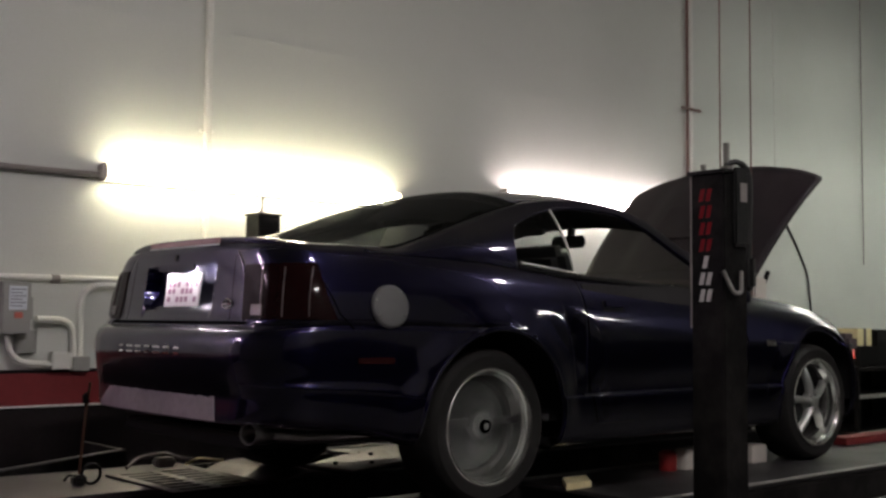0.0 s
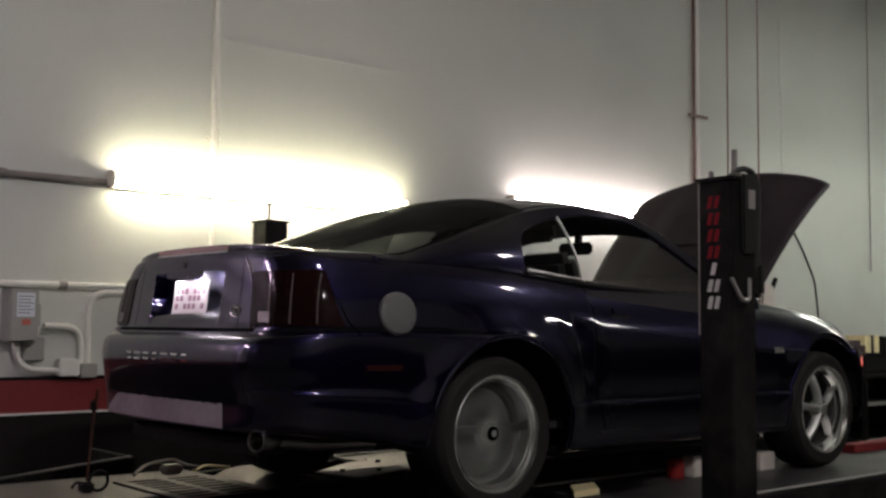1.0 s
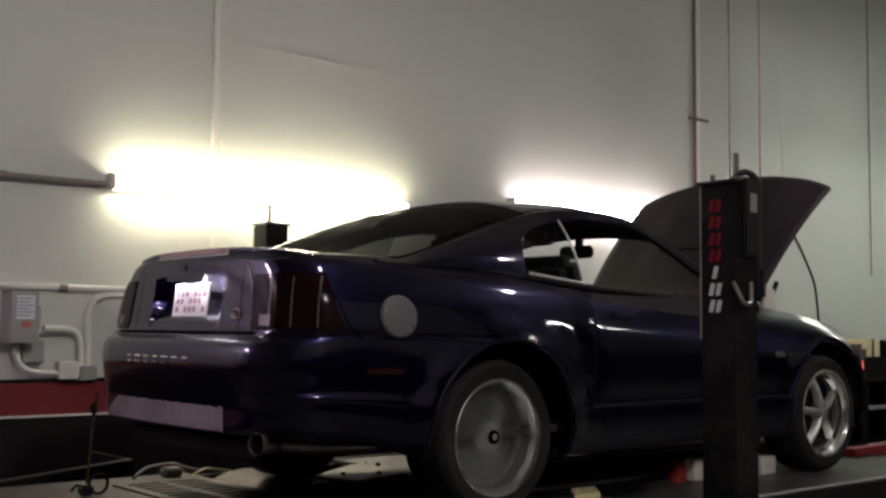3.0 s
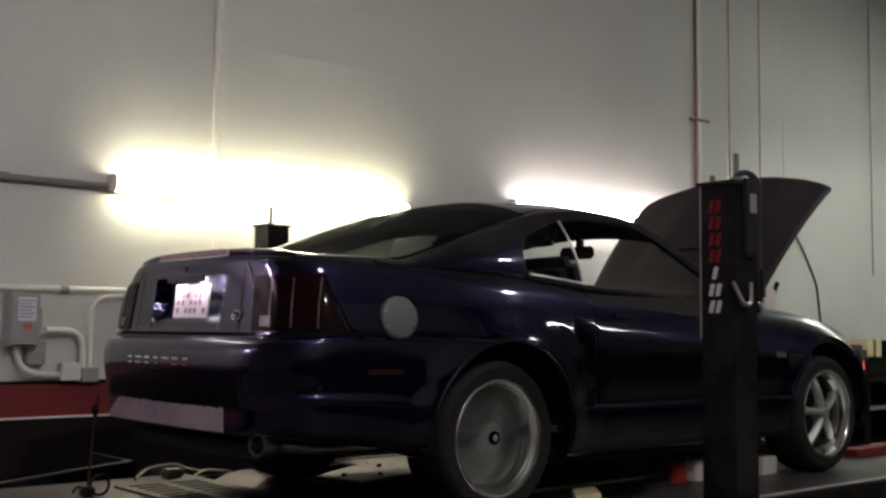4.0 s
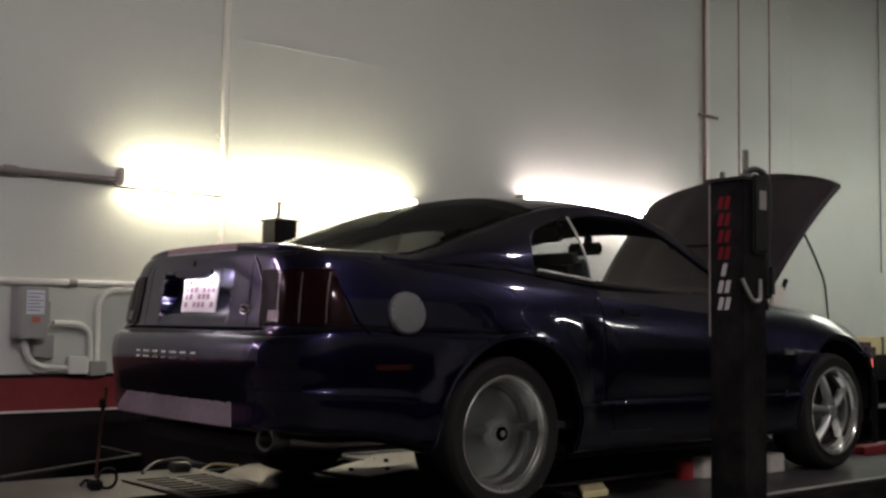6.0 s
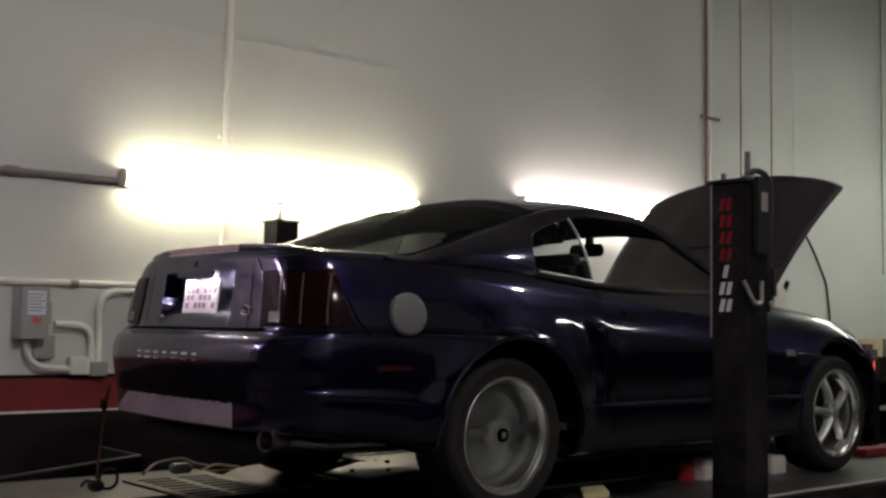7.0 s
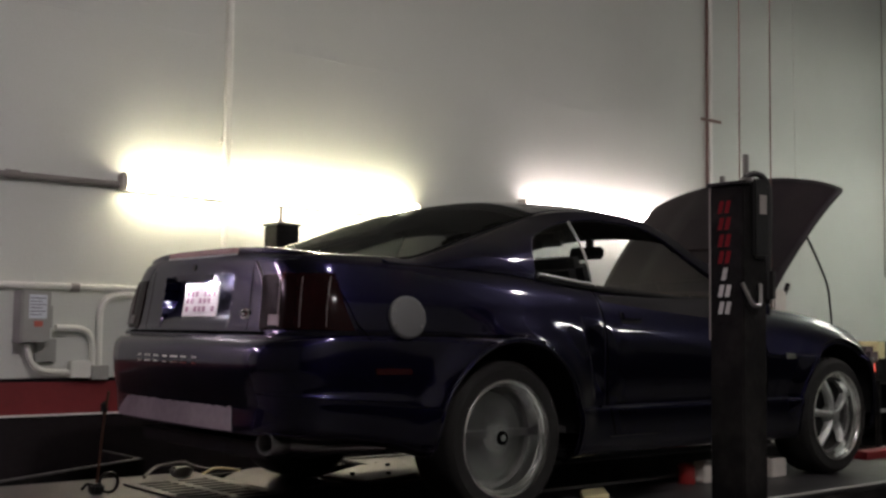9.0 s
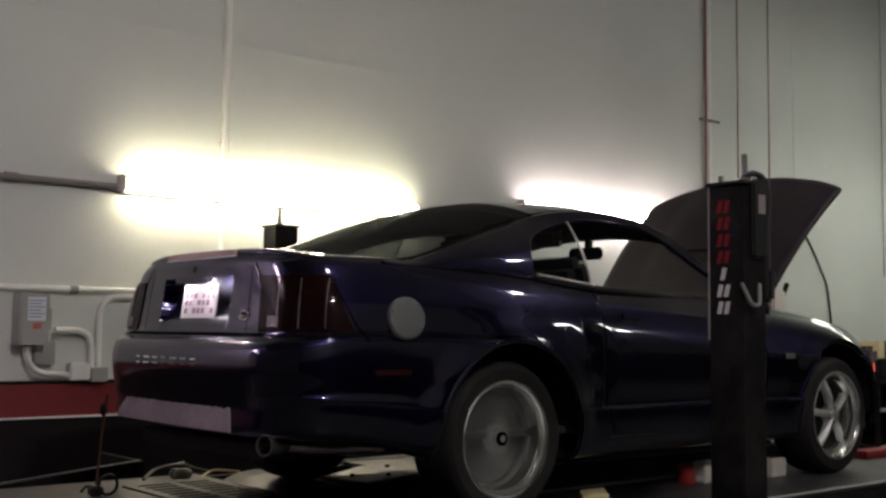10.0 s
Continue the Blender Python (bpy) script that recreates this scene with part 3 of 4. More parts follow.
WTOP = curve_of([(0.215, 1.06), (0.225, 1.12), (0.245, 1.165), (0.281, 1.208), (0.35, 1.243), (0.448, 1.275), (0.606, 1.313), (0.82, 1.338), (1.08, 1.332), (1.28, 1.280), (1.45, 1.185), (1.6, 1.095), (1.80, 0.99)])
X_WIN = 0.215
EDGE = 1.03
X_PILLAR = 0.615


def split_rows(x):
    """Rows up the cabin side that meet those of the strip over the openings."""
    a = win_range(x)[1]
    return np.concatenate([np.linspace(0, a, 9)[:-1], np.linspace(a, EDGE, 17)])


def strip_grid(fn, us, vs):
    bm = bmesh.new()
    g = [[bm.verts.new(fn(u, v)) for v in vs] for u in us]
    for a, b in zip(g, g[1:]):
        for k in range(len(vs) - 1):
            bm.faces.new((a[k], b[k], b[k + 1], a[k + 1]))
    bmesh.ops.remove_doubles(bm, verts=bm.verts, dist=0.0003)
    return bm


def add_thick(ob, t=0.02, offset=-1):
    mod = ob.modifiers.new("thickness", "SOLIDIFY")
    mod.thickness, mod.offset = t, offset
    return ob


def inward_thick(ob, t):
    """Thickness towards the cabin's middle."""
    me = ob.data
    if sum(p.area * p.normal.dot(p.center - Vector((0.8, 0, 0.9))) for p in me.polygons) < 0:
        me.flip_normals()
    return add_thick(ob, t, -1)


def build_house(car):
    lin = np.linspace
    for sgn in (-1, 1):
        def P(x, s):
            p = house(x, s)
            return Vector((p.x, sgn * p.y, p.z))
        # strip under and over the openings
        def low(x, v):
            return P(x, win_range(x)[0] * v)

        def high(x, v):
            a = win_range(x)[1]
            return P(x, a + (EDGE - a) * v)

        add_thick(part("belt_moulding", strip_grid(low, lin(X_WIN, 1.80, 60), lin(0, 1, 3)), M_TRIM, car), 0.01, 0)
        side = strip_grid(P, lin(-0.60, X_WIN, 40), split_rows(X_WIN))
        merge(side, strip_grid(high, np.concatenate([lin(X_WIN, 0.30, 18), lin(0.31, 1.80, 80)]), lin(0, 1, 17)))
        merge(side, strip_grid(P, lin(1.80, 2.05, 14), split_rows(1.80)))
        bmesh.ops.remove_doubles(side, verts=side.verts, dist=0.003)
        inward_thick(part("cabin_side", side, M_PAINT, car), 0.02)

        def mid(x, v):
            a, b = win_range(x)
            return P(x, a + (b - a) * v)

        part("quarter_window", strip_grid(mid, np.concatenate([lin(X_WIN + 0.002, 0.30, 12), lin(0.31, X_PILLAR - 0.012, 18)]), lin(0, 1, 10)), M_GLASS_QUARTER, car, "tinted quarter glass")
        # bright-edged pillar between the glasses, leaning back a little
        bm = tube_bm([mid(X_PILLAR - 0.01, v) * 1.0 + Vector((0, sgn * 0.006, 0)) for v in lin(0, 1, 12)], 0.006, 8)
        part("door_pillar", bm, M_ALLOY_SPOKE, car, "bright metal window pillar")
        bm = tube_bm([P(x, win_range(x)[0]) + Vector((0, sgn * 0.008, 0.0)) for x in lin(X_WIN + 0.01, 0.62, 16)], 0.008, 8)
        part("window_moulding", bm, M_ALLOY_SPOKE, car, "bright lower window moulding")
        for a, b in ((-0.58, 0.40), (1.35, 2.03)):
            pts = [P(x, EDGE) + Vector((0, 0, -0.002)) for x in lin(a, b, 30)]
            part("glass_seal", tube_bm(pts, 0.007, 8), M_SEAL, car, "black rubber glass seal")
    # roof with front and rear glass
    def R(x, v):
        p = house(x, EDGE + (2 - EDGE) * (1 - abs(v)))
        return Vector((x, p.y * (1 if v >= 0 else -1), p.z))
    inward_thick(part("roof", strip_grid(R, lin(0.40, 1.36, 50), lin(-1, 1, 33)), M_PAINT, car), 0.025)
    part("rear_window", strip_grid(R, lin(-0.585, 0.40, 48), lin(-1, 1, 33)), M_GLASS_DARK, car, "dark tinted rear glass")
    part("windshield", strip_grid(R, lin(1.36, 2.03, 40), lin(-1, 1, 33)), M_GLASS, car, "windscreen glass")


def wheel_parts(car, name, x, s, deep):
    """One wheel: tyre, rim, five spokes and a hub, turning about its y axis; s is -1 on the near flank."""
    w = thing(name, "", "", (x, s * 0.765, ZAX))
    w.parent = car
    o = s * 0.105
    wid = 0.125 if deep else 0.115
    # across the tread; outer lip at o
    ty = [(0.245, -wid), (0.262, -wid - 0.004), (0.30, -wid - 0.006), (0.318, -wid + 0.008), (0.328, -wid + 0.03), (0.33, 0), (0.328, wid - 0.03), (0.318, wid - 0.008), (0.30, wid + 0.006), (0.262, wid + 0.004), (0.245, wid)]
    ty = [(r, h - s * 0.02) for r, h in ty]
    part("tyre", lathe_bm(ty, 72, closed=True), M_RUBBER, w)
    lip = o
    d = 0.085 if deep else 0.062
    prof = [(0.250, lip - s * 0.012), (0.2505, lip), (0.245, lip + s * 0.003), (0.236, lip), (0.231, lip - s * 0.010), (0.229, lip - s * 0.018), (0.2255, lip - s * 0.020), (0.222, lip - s * 0.034), (0.2185, lip - s * 0.036), (0.216, lip - s * d), (0.213, lip - s * (d + 0.006))]
    part("rim", lathe_bm(prof, 72, caps=False), M_ALLOY, w)
    part("barrel", lathe_bm([(0.213, lip - s * (d + 0.006)), (0.20, lip - s * (d + 0.02)), (0.20, lip - s * 0.20), (0.235, lip - s * 0.21), (0.235, lip - s * 0.20)], 72, caps=False), M_BARREL, w, "inner barrel, darkened for the shade behind the spokes")
    face = lip - s * (0.070 if deep else 0.050)
    for k in range(5):
        a = 2 * math.pi * k / 5 - radians(100)
        bm = bmesh.new()
        secs = []
        for r, hw, th, off in ((0.030, 0.027, 0.024, 0.010), (0.06, 0.021, 0.023, 0.010), (0.10, 0.021, 0.022, 0.006), (0.14, 0.024, 0.020, -0.002), (0.18, 0.027, 0.017, -0.014), (0.214, 0.030, 0.014, -0.028)):
            ring = []
            for u, v in ((-1, -1), (-0.85, 0.2), (-0.35, 0.95), (0.35, 0.95), (0.85, 0.2), (1, -1)):
                ring.append(bm.verts.new((r, face + s * (off + v * th), u * hw)))
            secs.append(ring)
        for p, q in zip(secs, secs[1:]):
            for i in range(6):
                bm.faces.new((p[i], p[(i + 1) % 6], q[(i + 1) % 6], q[i]))
        bm.faces.new(secs[0])
        bm.faces.new(secs[-1])
        bm.transform(Matrix.Rotation(a, 4, "Y"))
        part("spoke", bm, M_ALLOY_SPOKE, w)
    hub = [(0.0, face + s * 0.040), (0.022, face + s * 0.040), (0.030, face + s * 0.036), (0.032, face + s * 0.024), (0.052, face + s * 0.016), (0.056, face - s * 0.02), (0.0, face - s * 0.03)]
    part("hub", lathe_bm(hub, 32), M_ALLOY_SPOKE, w)
    part("cap", lathe_bm([(0.0, face + s * 0.044), (0.022, face + s * 0.0435), (0.030, face + s * 0.041), (0.031, face + s * 0.034)], 24), M_GAP if deep else M_ALLOY_SPOKE, w, "black centre cap" if deep else "alloy centre cap")
    if deep:
        part("cap_badge", lathe_bm([(0.0, face + s * 0.0475), (0.012, face + s * 0.047), (0.014, face + s * 0.044)], 20), M_ALLOY_SPOKE, w, "small pale badge")
    for k in range(5):
        a = 2 * math.pi * (k + 0.5) / 5 - radians(100)
        c = Vector((0.042 * math.cos(a), face + s * 0.012, -0.042 * math.sin(a)))
        part("lug_nut", tube_bm([c, c + Vector((0, s * 0.016, 0))], 0.007, 6), M_CHROME, w)
    part("brake_disc", lathe_bm([(0.0, lip - s * 0.125), (0.19, lip - s * 0.125), (0.19, lip - s * 0.15), (0.0, lip - s * 0.15)], 48), M_TRIM, w, "dark brake disc")
    return w


def build_tail(car, tree):
    H = lambda y, z: hit_rear(tree, y, z)
    S = lambda x, z: hit_side(tree, x, z)
    for s in (-1, 1):
        def corner(a, b, s=s):
            # looks at the tail corner along the diagonal
            d = Vector((1.0, -s * 0.9, 0)).normalized()
            side = Vector((0.9 * s, 1.0, 0)).normalized()
            o = Vector((-0.95, s * 0.80, b)) - d * 2 + side * (a * s)
            p, nr, _, _ = tree.ray_cast(o, d)
            if p is None:
                return None, None
            return p, (nr if nr.dot(d) < 0 else -nr)
        lamp = part("tail_lamp", skin_patch(tree, corner, lambda u, v: -0.235 + 0.385 * u - 0.085 * u * v, lambda u, v: 0.775 + 0.215 * v, 26, 12, 0.006, 0.01), M_LAMP_RED, car, "smoked dark red tail lamp lens")
        # lens dividers, made pale to paint in the thin reflections along them
        for a in (-0.144, -0.05, 0.05):
            part("divider_glint", skin_patch(tree, corner, lambda u, v: a + 0.004 * u, lambda u, v: 0.785 + 0.19 * v, 1, 8, 0.011, 0.004), M_LAMP_CLEAR, lamp)
        part("reverse_lens", skin_patch(tree, corner, lambda u, v: -0.188 + 0.052 * u, lambda u, v: 0.790 + 0.042 * v, 4, 3, 0.010, 0.003), M_LAMP_CLEAR, lamp, "clear reversing lens")
        part("marker_lens", skin_patch(tree, corner, lambda u, v: 0.065 + 0.05 * u, lambda u, v: 0.785 + 0.04 * v, 4, 3, 0.010, 0.003), M_LAMP_RED, lamp)
    # plate recess and plate
    p0, _ = H(0.36, 0.80)
    p1, _ = H(0.36, 0.97)
    tilt = math.degrees(math.atan2(p1.x - p0.x, 0.17))
    xm = (p0.x + p1.x) / 2
    m = pose(xm + 0.018, -0.01, 0.893, 0, tilt, 0)
    bm = box_bm(-0.003, -0.1525, -0.076, 0.003, 0.1525, 0.076, 0.0025, m=m)
    plate = part("number_plate", bm, M_PLATE, car, "bright white number plate with unreadable characters")
    bm = bmesh.new()
    for k in range(7):
        yy = -0.115 + 0.038 * k
        for dz in (-0.035, 0.0, 0.03):
            if (k * 3 + int(dz * 100)) % 4:
                box_bm(-0.0045, yy - 0.013, dz - 0.012, -0.0031, yy + 0.011, dz + 0.010, bm=bm, m=m)
    part("plate_characters", bm, M_PLATE_INK, plate, "plain dark bars")
    for yy in (-0.09, 0.09):
        a = m @ Vector((-0.003, yy, 0.06))
        part("screw", tube_bm([a, a + Vector((-0.004, 0, 0))], 0.008, 8), M_TRIM, plate)
    xt = H(0.36, 0.99)[0].x
    part("recess_lip", box_bm(xt - 0.026, -0.16, 0.977, xt - 0.014, 0.16, 1.004, 0.003), M_PAINT, car)
    for yy in (-0.10, 0.10):
        part("plate_lamp", box_bm(xt - 0.012, yy - 0.010, 0.990, xt - 0.004, yy + 0.010, 0.994, 0.001), M_PLATE_LAMP, car, "lit number plate lamp")
    # lock, emblem, gaps
    a, nr = H(0.03, 1.035)
    part("lock", tube_bm([a, a + nr * 0.006], 0.014, 14), M_TRIM, car)
    a, nr = H(-0.43, 0.835)
    to = Vector((-1, 0, 0)).rotation_difference(nr).to_matrix().to_4x4()
    ring = [(0.0, 0.031 * math.cos(2 * math.pi * k / 28), 0.017 * math.sin(2 * math.pi * k / 28)) for k in range(29)]
    bm = tube_bm(ring, 0.0045, 8)
    tube_bm([(0.0, 0.022, 0.003), (-0.002, 0.0, -0.004), (0.0, -0.022, 0.004)], 0.0035, 6, bm)
    bm.transform(Matrix.Translation(a + nr * 0.003) @ to)
    emb = part("emblem", bm, M_CHROME, car, "small oval chrome emblem")
    bm = lathe_bm([(0.0, -0.002), (0.9, -0.001), (1.0, 0.002)], 28, "x")
    bm.transform(Matrix.Translation(a + nr * 0.002) @ to @ Matrix.Diagonal((1, 0.030, 0.016, 1)))
    part("emblem_field", bm, M_TRIM, emb)
    part("seam", seam(tree, H, [(-0.60, 0.76), (0.60, 0.76)], 0.012), M_GAP, car)
    part("seam", seam(tree, H, [(-0.455, 0.77), (-0.44, 1.03)], 0.006), M_GAP, car)
    part("seam", seam(tree, H, [(0.455, 0.77), (0.44, 1.03)], 0.006), M_GAP, car)
    # spoiler lip
    bm = bmesh.new()
    secs = []
    for k in range(49):
        u = -1 + k / 24
        y = 0.66 * u
        x = -0.966 + 0.075 * abs(u) ** 4
        z = 1.096 - 0.020 * abs(u) ** 3
        sc = 1 - 0.85 * abs(u) ** 6
        secs.append([bm.verts.new((x + dx, y, z + dz * sc)) for dx, dz in ((-0.020, -0.006), (-0.019, 0.008), (-0.012, 0.015), (0.03, 0.018), (0.10, 0.010), (0.20, -0.012), (0.10, -0.03), (0.0, -0.035), (-0.012, -0.02))])
    for p, q in zip(secs, secs[1:]):
        for i in range(9):
            bm.faces.new((p[i], p[(i + 1) % 9], q[(i + 1) % 9], q[i]))
    bm.faces.new(secs[0])
    bm.faces.new(secs[-1])
    sp = part("spoiler", bm, M_PAINT, car, "low rear deck spoiler")
    part("brake_light", box_bm(-0.996, -0.30, 1.084, -0.976, 0.30, 1.106, 0.004), M_BRAKE_LENS, sp, "pale pink high brake light")
    part("brake_light_frame", box_bm(-0.994, -0.31, 1.077, -0.976, 0.31, 1.0835, 0.002), M_CHROME, sp, "bright lower edge")
    # bare valance insert
    part("valance", skin_patch(tree, H, lambda u, v: -0.46 + 0.01 * v + (1.10 - 0.16 * v) * u, lambda u, v: 0.380 + (0.092 + 0.010 * noise.noise((u * 31, 0, 0))) * v, 60, 5, 0.004, 0.003), M_VALANCE, car, "bare grey lower bumper insert with a ragged top edge")
    # embossed letters in the bumper as plain bars
    for k in range(7):
        y = 0.30 - 0.085 * k
        w = 0.020 + 0.006 * ((k * 5) % 3)
        for z in (0.655, 0.632):
            part("embossed_bar", skin_patch(tree, H, lambda u, v: y - w + 2 * w * u, lambda u, v: z + 0.007 * v, 2, 1, 0.005, 0.001), M_CHROME, car, "small bright embossed bar")
    # exhaust
    pipe = part("tail_pipe", tube_bm(bend([(-0.97, -0.640, 0.340), (-0.80, -0.66, 0.318), (-0.50, -0.66, 0.315)], 0.05), 0.026, 16), M_PIPE_STEEL, car, "sooty steel exhaust pipe")
    bm = lathe_bm([(0.036, 0.0), (0.040, -0.003), (0.042, 0.004), (0.040, 0.10), (0.028, 0.15), (0.026, 0.15), (0.036, 0.09), (0.036, 0.0)], 28, "x", closed=True)
    bm.transform(pose(-1.055, -0.665, 0.345, 0, 3, 18))
    part("pipe_tip", bm, M_PIPE_STEEL, pipe, "flared exhaust tip")
    # flank: filler cap, marker, seams, scoop, mouldings
    for k in (0,):
        c, nr = S(-0.56, 0.83)
        bm = lathe_bm([(0.0, 0.012), (0.06, 0.011), (0.078, 0.008), (0.085, 0.0), (0.085, -0.02)], 40, "y")
        z_to = nr.to_track_quat("Y", "Z").to_matrix().to_4x4()
        bm.transform(Matrix.Translation(c + nr * 0.006) @ z_to)
        cap = part("filler_cap", bm, M_FUEL, car, "round grey fuel filler door")
        for a in (20, 140, 215, 330):
            q = c + z_to.to_3x3() @ Vector((0.07 * math.cos(radians(a)), 0.014, 0.07 * math.sin(radians(a))))
            part("bolt", tube_bm([q, q + nr * 0.004], 0.005, 8), M_CHROME, cap)
    for s in (-1, 1):
        T = lambda x, z, s=s: hit_side(tree, x, z, s)
        part("side_reflector", skin_patch(tree, T, lambda u, v: -0.70 + 0.16 * u, lambda u, v: 0.608 + 0.022 * v, 8, 2, 0.004, 0.003), M_REFLECTOR, car, "dim red side reflector")
        part("marker_light", skin_patch(tree, T, lambda u, v: 2.925 + 0.055 * u, lambda u, v: 0.59 + 0.035 * v - 0.02 * u, 8, 2, 0.005, 0.003), M_MARKER, car, "glossy red-orange front side marker")
        part("seam", seam(tree, T, [(0.60, 0.99), (0.605, 0.80), (0.62, 0.45), (0.66, 0.32)], 0.008), M_GAP, car)
        part("seam", seam(tree, T, [(1.87, 0.935), (1.88, 0.70), (1.87, 0.40)], 0.007), M_GAP, car)
        part("seam", seam(tree, T, [(-0.86, 0.98), (-0.78, 0.80), (-0.72, 0.74)], 0.006), M_GAP, car)
        part("sill_moulding", skin_patch(tree, T, lambda u, v: 0.56 + 1.5 * u, lambda u, v: 0.440 + 0.012 * v, 30, 1, 0.008, 0.004), M_PAINT, car)
        part("sill_moulding", skin_patch(tree, T, lambda u, v: 0.62 + 1.45 * u, lambda u, v: 0.300 + 0.010 * v, 30, 1, 0.006, 0.004), M_PAINT, car)
        # black patch on the skin at the step, painting the inlet's shade
        part("scoop_shade", skin_patch(tree, T, lambda u, v: 0.438 + 0.235 * (0.817 - 0.53 - 0.25 * v) + 0.014 * u, lambda u, v: 0.53 + 0.25 * v, 4, 12, 0.002, 0.001), M_GAP, car)
        # handle
        hd = part("door_handle", skin_patch(tree, T, lambda u, v: 0.745 + 0.13 * u, lambda u, v: 0.842 + 0.028 * v, 10, 3, 0.018, 0.002), M_PAINT, car)
        # flat dark patch stands in for the shaded hollow behind the handle
        part("handle_shade", skin_patch(tree, T, lambda u, v: 0.735 + 0.15 * u, lambda u, v: 0.826 + 0.05 * v, 10, 4, 0.002, 0.001), M_TRIM, hd)
        # fender badge
        part("badge", skin_patch(tree, T, lambda u, v: 2.04 + 0.08 * u, lambda u, v: 0.655 + 0.03 * v, 4, 2, 0.004, 0.002), M_CHROME, car, "small bright fender badge")


def build_interior(car):
    part("underbody", box_bm(-0.98, -0.55, 0.27, 3.1, 0.55, 0.33, 0.01), M_TRIM, car)
    part("floor_pan", box_bm(0.46, -0.78, 0.19, 2.10, 0.78, 0.268, 0.02), M_TRIM, car)
    part("cabin_floor", box_bm(-0.3, -0.80, 0.33, 1.95, 0.80, 0.36), M_INTERIOR, car)
    part("rear_shelf", box_bm(-0.55, -0.62, 0.98, 0.0, 0.62, 1.02, 0.01), M_INTERIOR, car)
    part("rear_seat", box_bm(-0.12, -0.60, 0.40, 0.22, 0.60, 1.03, 0.07), M_INTERIOR, car)
    for s in (-1, 1):
        part("door_card", box_bm(0.62, s * 0.80 - 0.02, 0.36, 1.85, s * 0.80 + 0.02, 0.955, 0.01), M_INTERIOR, car)
        bm = box_bm(-0.26, -0.24, -0.10, 0.26, 0.24, 0.06, 0.05)
        box_bm(-0.30, -0.24, 0.0, -0.16, 0.24, 0.735, 0.05, bm, m=pose(-0.02, 0, 0, 0, -18, 0))
        box_bm(-0.045, -0.10, 0.72, 0.045, 0.10, 0.83, 0.035, bm, m=pose(-0.23, 0, 0, 0, -16, 0))
        bm.transform(pose(1.20, s * 0.37, 0.52))
        part("front_seat", bm, M_INTERIOR, car)
    part("dashboard", box_bm(1.62, -0.74, 0.62, 2.02, 0.74, 0.98, 0.06), M_INTERIOR, car)
    bm = lathe_bm([(0.18, 0.0), (0.194, 0.012), (0.206, 0.0), (0.194, -0.012)], 32, "x", closed=True)
    box_bm(-0.01, -0.18, -0.02, 0.01, 0.18, 0.02, bm=bm)
    bm.transform(pose(1.50, 0.37, 0.92, 0, -25, 0))
    part("steering_wheel", bm, M_TRIM, car)

    def inner(x, v, drop):
        p = house(x, 1.14 + 0.86 * (1 - abs(v)))
        return Vector((x - 0.012, p.y * (1 if v >= 0 else -1), p.z - drop))
    part("headliner", strip_grid(lambda x, v: inner(x, v, 0.032), np.linspace(0.38, 1.38, 30), np.linspace(-1, 1, 25)), M_INTERIOR, car)
    for a, b in ((-0.97, -0.008), (0.008, 0.97)):
        vis = part("sun_visor", strip_grid(lambda x, v: inner(x, v, 0.020), np.linspace(1.36, 1.47, 8), np.linspace(a, b, 14)), M_INTERIOR, car)
        add_thick(vis, 0.014, 0)
    bm = box_bm(-0.02, -0.125, -0.035, 0.02, 0.125, 0.035, 0.014)
    box_bm(0.0, -0.012, 0.02, 0.05, 0.012, 0.09, 0.004, bm)
    bm.transform(pose(1.42, 0.0, 1.228))
    part("mirror", bm, M_TRIM, car, "black rear-view mirror")


HOOD_OPEN = 53.8


